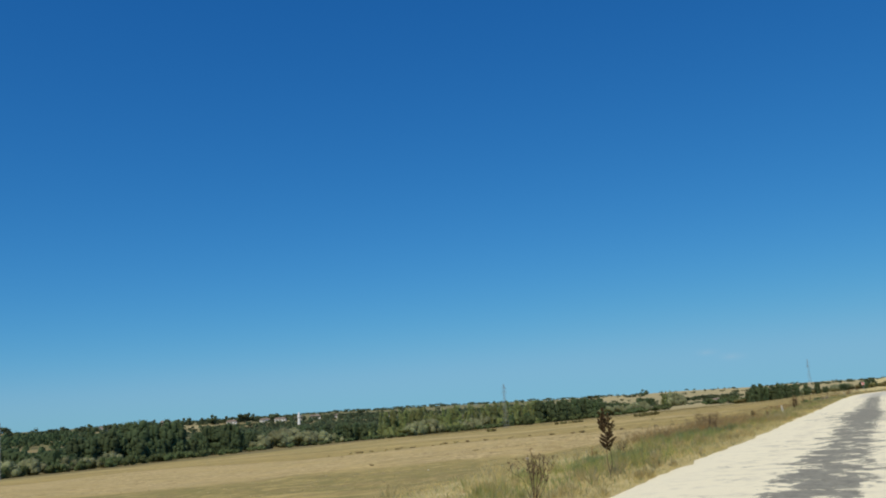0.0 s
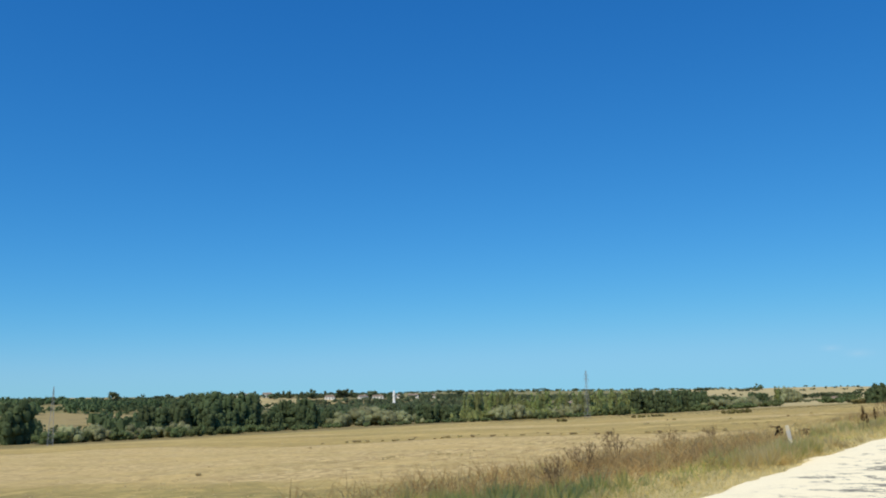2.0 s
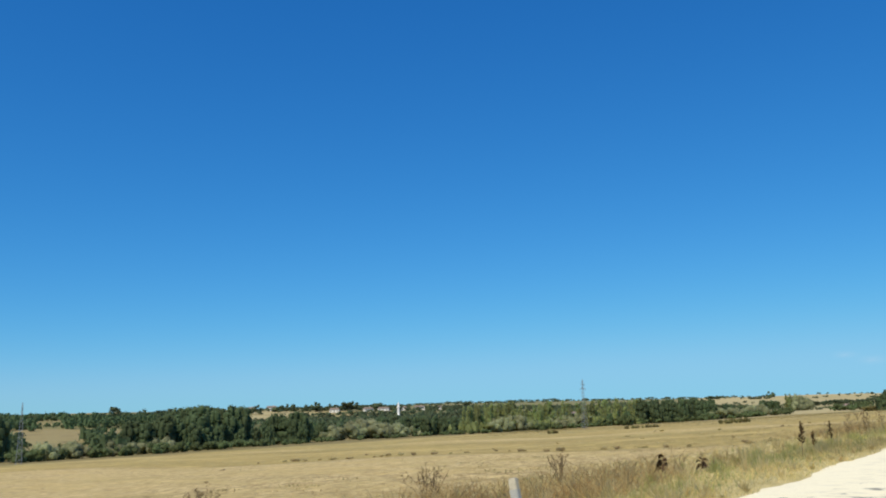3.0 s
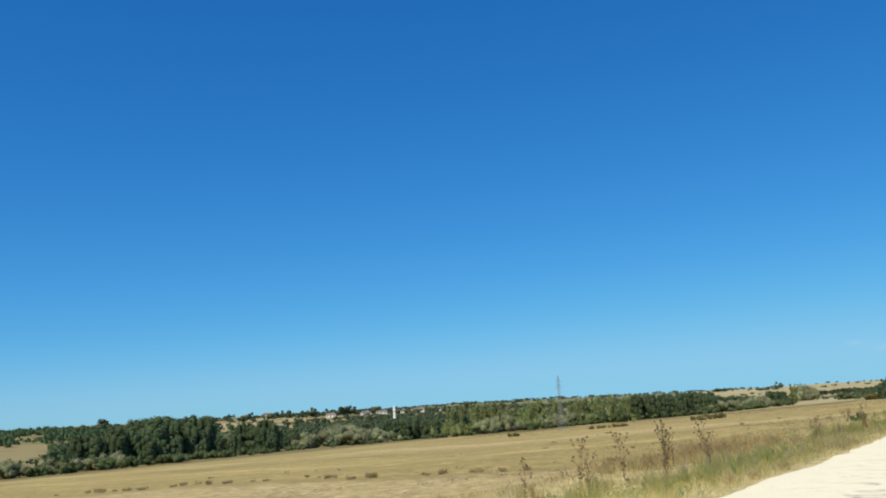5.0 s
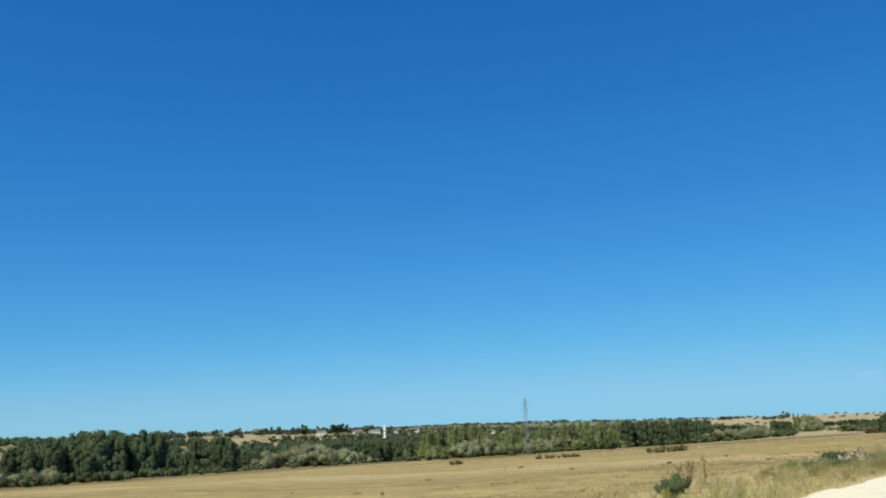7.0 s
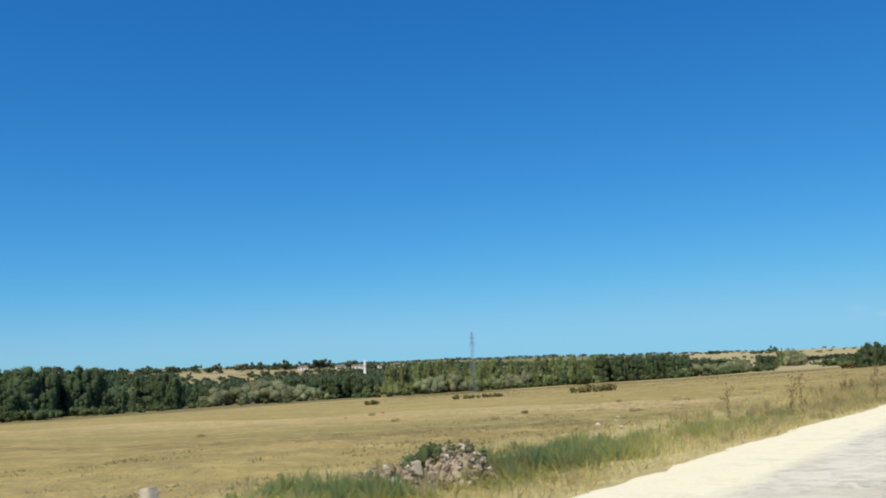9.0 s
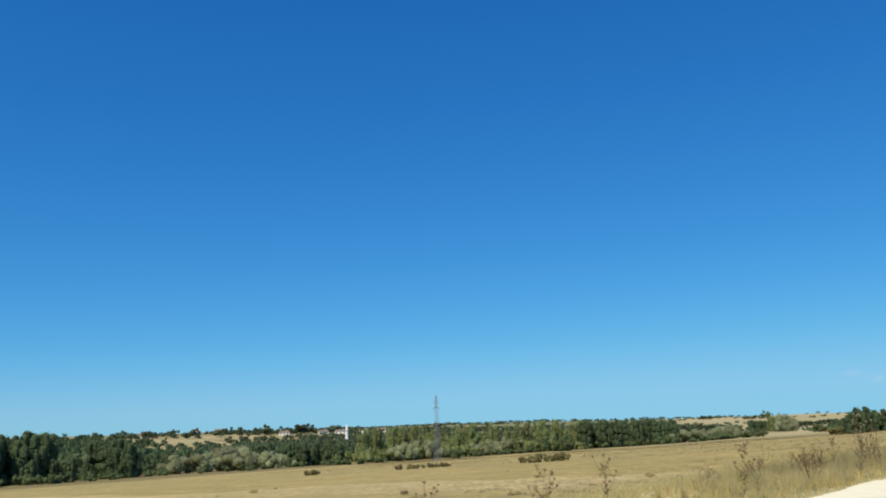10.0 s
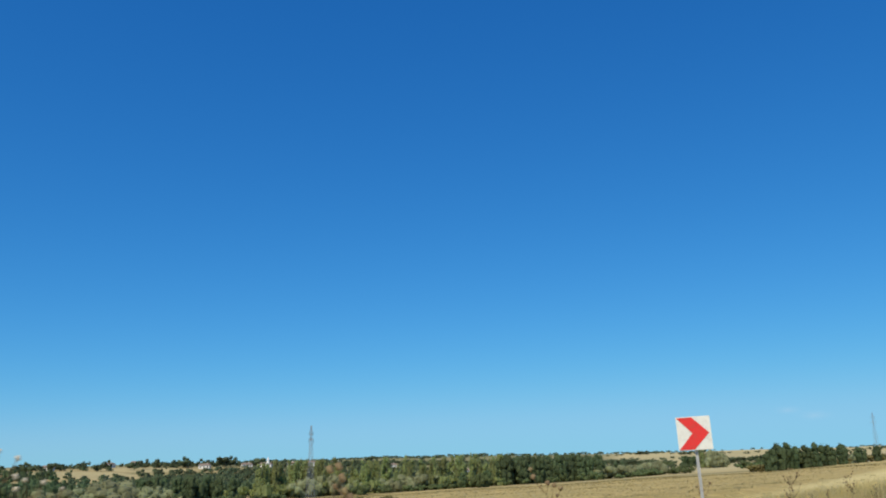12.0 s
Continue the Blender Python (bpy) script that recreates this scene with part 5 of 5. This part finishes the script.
def thistle(seed, tall=1.15, branches=9, pale=False):
    """A dry thistle: thin forked stems with round seed heads and withered leaves."""
    r = np.random.default_rng(seed)
    ob = thing("thistle", "dry brown thistle with round seed heads" if not pale else "tall dry thistle with pale fluffy seed heads", "weed", "thistles")
    lean = r.normal() * 0.09
    paths = [[(lean * t * tall + 0.02 * r.normal(), 0.02 * r.normal(), t * tall) for t in np.linspace(-0.04, 1, 7)]]
    heads, leaves, forks = [paths[0][-1]], [], []
    for k in range(branches):
        t = r.uniform(0.3, 0.9)
        a, l = r.uniform(0, 6.28), tall * r.uniform(0.14, 0.36) * (1.1 - 0.6 * t)
        p0 = np.array((lean * t * tall, 0, t * tall))
        p1 = p0 + (math.cos(a) * l * 0.5, math.sin(a) * l * 0.5, l * 0.55)
        p2 = p1 + (math.cos(a) * l * 0.25, math.sin(a) * l * 0.25, l * 0.65)
        paths.append([tuple(p0), tuple(p1), tuple(p2)])
        forks.append([paths[-1]])
        heads.append(tuple(p2))
        if r.uniform() < 0.6:
            p3 = p1 + (math.cos(a + 1) * l * 0.35, math.sin(a + 1) * l * 0.35, l * 0.3)
            forks[-1].append([tuple(p1), tuple(p3)])
            heads.append(tuple(p3))
        leaves.append((*(p0 + (p1 - p0) * 0.5), 0.035, 0.045))
    for t in np.linspace(0.08, 0.6, 7):
        leaves.append((lean * t * tall, 0, t * tall, 0.05, 0.06))
    part("stem", sticks(paths[:1], 0.0056, 4), WEED_STEM, ob)
    for fork in forks:
        part("branch", sticks(fork, 0.0045, 3), WEED_STEM, ob)
    bm = bmesh.new()
    bmesh.ops.create_icosphere(bm, subdivisions=1, radius=0.023, matrix=Matrix.Diagonal((1, 1, 1.25, 1)))
    for v in bm.verts:
        v.co += Vector(r.normal(size=3)) * 0.004
    ball = bpy.data.meshes.new("seed_head")
    bm.to_mesh(ball)
    bm.free()
    for h in heads:
        head = part("seed_head", ball, FLUFF if pale else SEED_DRY, ob)
        size = r.uniform(0.45, 0.75) if pale else r.uniform(0.7, 1.2)
        head.matrix_basis = Matrix.Translation(h) @ Euler(r.uniform(-0.5, 0.5, 3)).to_matrix().to_4x4() @ Matrix.Diagonal((size, size, size, 1))
    v, f = leaf_cloud(leaves, 120, 0.02, r, droop=0.6)
    part("leaves", fast_mesh("leaves", v, f), WEED_BROWN, ob)
    return ob


def wilted(seed, tall=0.75):
    """A wilted plant: long dark leaves that arch over from the stem and hang in a fan."""
    r = np.random.default_rng(seed)
    ob = thing("wilted_plant", "wilted dark brown plant with a fan of hanging leaves", "weed", "wilted plants")
    stem = [(0, 0, -0.03), (0.02, 0.01, 0.45 * tall), (0.07, 0.0, 0.82 * tall)]
    part("stem", sticks([stem], 0.012), WEED_STEM, ob)
    for k in range(13):
        bm = bmesh.new()
        a = r.normal() * 0.9 + (0 if k % 3 else 3.14)
        l, w = tall * r.uniform(0.22, 0.55), tall * r.uniform(0.03, 0.055)
        foot = Vector((0.05, 0, tall * r.uniform(0.42, 0.92)))
        sag = r.uniform(0.7, 1.5)
        prev = None
        for t in np.linspace(0, 1, 6):
            c = foot + Vector((math.cos(a) * l * t * 0.85, math.sin(a) * l * t * 0.85, l * (0.8 * t - sag * t * t)))
            s = Vector((-math.sin(a), math.cos(a), 0.5)) * w * (0.35 + 1.3 * math.sin(3.0 * t + 0.15))
            row = (bm.verts.new(c - s), bm.verts.new(c + Vector((0, 0, 0.3 * w))), bm.verts.new(c + s))
            if prev:
                bm.faces.new((prev[0], prev[1], row[1], row[0]))
                bm.faces.new((prev[1], prev[2], row[2], row[1]))
            prev = row
        part("leaf", bm, WEED_SEED, ob)
    return ob


def dead_shrub(seed, tall=0.9):
    """A bare dry shrub: a spray of forking twigs."""
    r = np.random.default_rng(seed)
    ob = thing("dead_shrub", "bare dry brown shrub of fine forking twigs", "shrub", "dry shrubs")
    paths, blobs = [], []
    for k in range(16):
        a, s = r.uniform(0, 6.28), r.uniform(0.1, 0.5)
        p0 = np.zeros(3)
        p1 = np.array((math.cos(a) * s * 0.4, math.sin(a) * s * 0.4, tall * r.uniform(0.35, 0.6)))
        p2 = np.array((math.cos(a) * s, math.sin(a) * s, tall * r.uniform(0.7, 1.05)))
        paths.append([[tuple(p0), tuple(p1), tuple(p2)]])
        for j in range(3):
            q = p1 + (p2 - p1) * r.uniform(0, 0.9)
            e = q + r.normal(size=3) * 0.08 + (0, 0, 0.12)
            paths[-1].append([tuple(q), tuple(e)])
            blobs.append((*e, 0.035, 0.04))
    for spray in paths:
        part("twig", sticks(spray, 0.006, 3), WEED_STEM, ob)
    v, f = leaf_cloud(blobs, 330, 0.016, r)
    part("leaves", fast_mesh("leaves", v, f), WEED_BROWN, ob)
    return ob


def scatter(proto, spots):
    """Copies of a plant at (x, y, scale, turn); the first spot takes the plant itself."""
    for k, (x, y, s, turn) in enumerate(spots):
        m = pose(x, y, z_at(x, y) - 0.02, 0, 0, turn)
        ob = proto if k == 0 else copy_thing(proto, m)
        if k == 0:
            ob.matrix_basis = m
        ob.scale = (s, s, s)


scatter(dock(1), [(-4.95, 16.34, 1.03, 200), (-5.66, 63.3, 0.78, 40), (-5.8, 65.5, 0.55, 200)])
scatter(dock(2), [(-5.03, 16.78, 0.96, 20), (-5.94, 68.6, 0.72, 120)])
scatter(wilted(3), [(-7.65, 58.3, 0.85, 150), (-6.94, 58.7, 0.65, 20)])
scatter(dead_shrub(4), [(-4.9, 12.2, 0.85, 0), (-7.6, 41.5, 0.9, 80), (-8.6, 45.5, 1.0, 200), (-6.7, 38.5, 0.75, 140), (-9.2, 50.8, 0.9, 30), (-6.9, 24.0, 0.6, 10), (-10.4, 118.4, 0.9, 60), (-9.8, 57, 0.8, 130), (-5.2, 155.0, 1.0, 40), (-5.35, 155.3, 0.85, 150), (-7.9, 159.6, 0.8, 70), (-8.1, 159.9, 0.62, 190)])
tw = random.Random(12)
spots = {k: [] for k in range(5)}
ALONG_ROAD = ((-6.9, 79.95, 0.98), (-7.1, 82.3, 1.12), (-6.52, 83.45, 1.0), (-7.9, 77.8, 0.8), (-7.27, 78.6, 0.98), (-7.35, 79.2, 0.8), (-7.2, 82.6, 1.0),
    (-6.95, 82.1, 0.9), (-6.9, 95.8, 0.75), (-9.3, 117.0, 0.9), (-5.8, 98.0, 0.8), (-6.0, 98.5, 0.7), (-5.5, 97.6, 0.62))
BEFORE_BEND = ((-7.7, 142.2, 0.95), (-6.2, 143.0, 0.95), (-6.75, 146.3, 1.08), (-5.0, 148.4, 1.02), (-5.3, 150.6, 0.55), (-8.6, 157.4, 0.5), (-9.2, 158.4, 0.55), (-8.9, 159.0, 0.42),
    (-9.6, 160.2, 0.5), (-8.4, 156.6, 0.45), (-8.8, 160.6, 0.45), (-6.1, 161.6, 1.0), (-4.71, 161.8, 1.05), (-5.2, 163.4, 0.9), (-4.15, 165.43, 1.38), (-7.8, 165.0, 0.8),
    (-6.2, 167.5, 1.2), (-4.5, 170.0, 1.2), (-4.2, 176.6, 1.05), (-1.4, 183.2, 1.1), (-4.3, 186.0, 1.2), (-3.0, 188.6, 0.9))
for k, (x, y, s) in enumerate(ALONG_ROAD + BEFORE_BEND):
    spots[k % 4].append((x, y, s, tw.uniform(0, 360)))
for k in range(5):
    spots[k % 4].append((-tw.uniform(5.6, 9.0), tw.uniform(74, 104), tw.uniform(0.45, 0.8), tw.uniform(0, 360)))
for k in range(26):                  # short stalks in the weeds before the bend
    y = tw.uniform(155, 188)
    spots[k % 4].append((-tw.uniform(4.6, 9.5) + float(bend(y)), y, tw.uniform(0.3, 0.68), tw.uniform(0, 360)))
for k in range(4):
    scatter(thistle(30 + k, 1.15, (9, 7, 11, 6)[k]), spots[k])
scatter(thistle(41, 1.5, 8, True), [(-5.34, 163.27, 1.24, 0), (-5.1, 163.4, 1.08, 100), (-8.9, 163.8, 0.8, 200)])

# low scrub where the field breaks off, and tufts in the stubble
fb = random.Random(3)
for x, y, n, h in ((-60.5, 240, 6, 1.35), (-84.5, 243, 7, 1.0), (-111, 244, 3, 1.1)):
    for k in range(n):
        o = (k - (n - 1) / 2) * 1.15
        ob = plant("scrub", x + 0.85 * o + fb.uniform(-0.4, 0.4), y + 0.52 * o + fb.uniform(-0.5, 0.5), h * fb.uniform(0.65, 1.15), fb.uniform(0.9, 1.3), group="field scrub", sink=0.03)
for x, y, h, w in ((-8.6, 129.6, 0.7, 1.0), (-8.2, 129.5, 0.76, 0.95), (-7.95, 129.8, 0.72, 0.9), (-8.4, 129.9, 0.7, 1.0), (-8.6, 112.5, 0.62, 0.85), (-8.9, 113.8, 0.7, 0.9)):
    plant("bush", x, y, h, w, group="verge bushes", sink=0.03)
for k in range(34):                  # a ragged row of dry tufts between two parcels
    x = -13 - 1.9 * k + fb.uniform(-1.4, 1.4)
    plant("dry_tuft", x, 104.5 + fb.uniform(-1.5, 1.5) + 0.08 * max(0, -x - 30), fb.uniform(0.16, 0.42), fb.uniform(1.0, 1.8), group="dry tufts", sink=0.03)
for k in range(14):
    plant("dry_tuft", -fb.uniform(14, 60), fb.uniform(158, 192), fb.uniform(0.15, 0.4), fb.uniform(1.1, 1.7), group="dry tufts", sink=0.03)
for k in range(12):
    plant("dry_tuft", -fb.uniform(14, 75), fb.uniform(20, 290), fb.uniform(0.12, 0.26), 1.4, group="dry tufts", sink=0.03)

# ---------------------------------------------------------------- roadside things


def make_post(x, y, tall, lean, turn):
    """A weathered concrete marker post with a chamfered head and a dark band."""
    ob = thing("marker_post", "leaning weathered white roadside marker post with a grey band", "post", "marker posts")
    ob.matrix_basis = pose(x, y, z_at(x, y) - 0.15, 0, lean, turn)
    bm = bmesh.new()
    box(bm, -0.048, 0.048, -0.048, 0.048, 0, tall, 0.01)
    for v in bm.verts:
        v.co.x *= 1 - 0.12 * v.co.z / tall
        v.co.y *= 1 - 0.12 * v.co.z / tall
    part("shaft", bm, CONCRETE, ob)
    bm = bmesh.new()
    box(bm, -0.0455, 0.0455, -0.0455, 0.0455, tall - 0.31, tall - 0.11, 0.008)
    part("band", bm, POST_BAND, ob, "faded grey band")
    return ob


make_post(-4.62, 46.45, 0.88, -8, 8)
make_post(-4.53, 121.62, 0.905, -6, 8)


def make_rubble(xc, yc):
    """A dumped heap of broken stones and slabs, high at the road's end and trailing off into the field."""
    ob = thing("rubble_heap", "dumped heap of pale broken stones and rubble on the verge", "rubble")
    ob.matrix_basis = pose(xc, yc, 0)
    r = np.random.default_rng(8)
    shapes = []
    for k in range(8):
        bm = bmesh.new()
        bmesh.ops.create_cube(bm, size=1.6)
        for v in bm.verts:
            v.co += Vector(r.uniform(-0.42, 0.42, 3))
        bmesh.ops.bevel(bm, geom=list(bm.edges), offset=0.13, segments=1, affect="EDGES")
        me = bpy.data.meshes.new("stone")
        bm.to_mesh(me)
        bm.free()
        me.materials.append(STONE)
        shapes.append(me)
    # lumps of the heap: place, height, radius, share of the stones
    heap = ((0.5, 0.0, 0.7, 0.4, 0.28), (0.12, 0.1, 0.62, 0.42, 0.2), (-0.35, -0.15, 0.36, 0.4, 0.12), (-0.9, 0.15, 0.42, 0.38, 0.14), (-1.35, 0.3, 0.3, 0.4, 0.1), (-1.85, 0.4, 0.18, 0.45, 0.08), (0.1, -0.5, 0.2, 0.45, 0.08))
    for k in range(300):
        hx, hy, hz, hr, share = heap[int(r.choice(7, p=[h[4] for h in heap]))]
        a, q = r.uniform(0, 6.28), hr * r.uniform(0, 1) ** 0.55 * 1.2
        x, y = hx + q * math.cos(a), hy + q * math.sin(a)
        top = hz * max(0.0, 1 - (q / (hr * 1.2)) ** 1.6)
        s = r.uniform(0.02, 0.042) * (1.7 if r.uniform() < 0.12 else 1)
        st = new("stone", shapes[k % 8])
        st.parent = ob
        st.matrix_basis = Matrix.Translation((x, y, z_at(xc + x, yc + y) + top * r.uniform(0.5, 1.0) + s * 0.15)) @ Euler(r.uniform(0, 6.28, 3)).to_matrix().to_4x4() @ Matrix.Diagonal((s * r.uniform(0.8, 1.7), s * r.uniform(0.8, 1.3), s * r.uniform(0.5, 1.0), 1))
    # small rubble between the stones
    vs, fs, n0 = [], [], 0
    for k in range(650):
        hx, hy, hz, hr, share = heap[int(r.choice(7, p=[h[4] for h in heap]))]
        a, q = r.uniform(0, 6.28), hr * r.uniform(0, 1) ** 0.5 * 1.3
        x, y = hx + q * math.cos(a), hy + q * math.sin(a)
        top = hz * max(0.0, 1 - (q / (hr * 1.3)) ** 1.6)
        g = ROUGH[0] * (1 + 0.25 * r.normal(size=ROUGH[0].shape)) * r.uniform(0.01, 0.024) * [1.3, 1.0, 0.8]
        vs.append(g + [x, y, z_at(xc + x, yc + y) + top * r.uniform(0.7, 1.02) + 0.01])
        fs.append(ROUGH[1] + n0)
        n0 += len(g)
    tagged(part("small_rubble", fast_mesh("small_rubble", np.concatenate(vs), np.concatenate(fs)), STONE, ob, "fine brown rubble and gravel"), kind="stuff")
    # earth and dust that fills the heap
    bm = bmesh.new()
    n = 20
    for hx, hy, hz, hr, share in heap:
        ring = [[bm.verts.new((hx + hr * q * math.cos(6.2832 * i / n), hy + hr * q * math.sin(6.2832 * i / n),
                               z_at(xc + hx, yc + hy) - 0.06 + hz * 0.8 * (1 - q ** 1.6) + 0.02 * r.normal())) for i in range(n)] for q in (1.15, 0.85, 0.5, 0.15)]
        for a, b in zip(ring, ring[1:]):
            for i in range(n):
                bm.faces.new((a[i], a[(i + 1) % n], b[(i + 1) % n], b[i]))
        bm.faces.new(ring[-1])
    tagged(part("dust", bm, HEAP_DUST, ob, "grey-brown dust and gravel"), kind="stuff")
    return ob


make_rubble(-7.62, 128.5)


def loose_stone(x, y, s):
    r = np.random.default_rng(int(100 * y))
    bm = bmesh.new()
    bmesh.ops.create_icosphere(bm, subdivisions=2, radius=s)
    for v in bm.verts:
        v.co *= 1 + 0.12 * r.normal()
        v.co.z *= 0.7
    ob = part("field_stone", bm, PALE_STONE)
    ob.matrix_basis = pose(x, y, z_at(x, y) + s * 0.3)
    return tagged(ob, "pale stone lying in the stubble", "stone", "field stones")


for x, y, s in ((-12.9, 144.6, 0.11), (-15.6, 151.8, 0.08), (-10.6, 141.5, 0.07), (-17.5, 43.0, 0.09), (-19.5, 160.4, 0.09), (-14.2, 172.0, 0.08), (-22.5, 41.0, 0.07), (-9.2, 152.5, 0.06)):
    loose_stone(x, y, s)


def make_sign(x, y, base):
    """A square chevron board on a steel post."""
    z0 = z_at(x, y)
    ob = thing("chevron_sign", "white road sign with a red chevron on a steel post", "road sign")
    ob.matrix_basis = pose(x, y, z0, 0, -2.0, 14)
    s, t = 0.5, base - z0
    bm = bmesh.new()
    for e in ((-0.022, -0.018), (0.018, 0.022)):
        box(bm, e[0], e[1], 0.01, 0.045, -0.3, t + s - 0.06)
    box(bm, -0.022, 0.022, 0.045, 0.05, -0.3, t + s - 0.06)
    part("post", bm, POLE_GREY, ob)
    bm = bmesh.new()
    box(bm, -s / 2, s / 2, -0.012, 0.002, t, t + s, 0.004)
    board = part("board", bm, SIGN_WHITE, ob)
    bm = bmesh.new()
    w = s / 2
    outline = [(-w + 0.01, t + s - 0.012), (-w + 0.235, t + s - 0.012), (w - 0.03, t + s / 2), (-w + 0.235, t + 0.012), (-w + 0.01, t + 0.012), (-w + 0.225, t + s / 2)]
    front = [bm.verts.new((px, -0.0165, pz)) for px, pz in outline]
    back = [bm.verts.new((px, -0.0125, pz)) for px, pz in outline]
    n = len(outline)
    for q in ((0, 1, 2, 5), (5, 2, 3, 4)):
        bm.faces.new([front[i] for i in q])
    for i in range(n):
        bm.faces.new((front[i], back[i], back[(i + 1) % n], front[(i + 1) % n]))
    bmesh.ops.recalc_face_normals(bm, faces=bm.faces)
    part("chevron", bm, SIGN_RED, board, "red chevron pointing along the bend")
    for zz in (t + 0.14, t + s - 0.16):
        bm = bmesh.new()
        box(bm, -0.05, 0.05, 0.0, 0.052, zz, zz + 0.03, 0.004)
        part("clamp", bm, POLE_GREY, ob)
    return ob


make_sign(-3.13, 172.8, 1.5)


# prototypes that found no place are dropped
for ob in [o for kinds in (NEAR, FAR) for protos in kinds.values() for o in protos]:
    if ob.name not in used:
        for child in list(ob.children_recursive):
            bpy.data.objects.remove(child)
        bpy.data.objects.remove(ob)
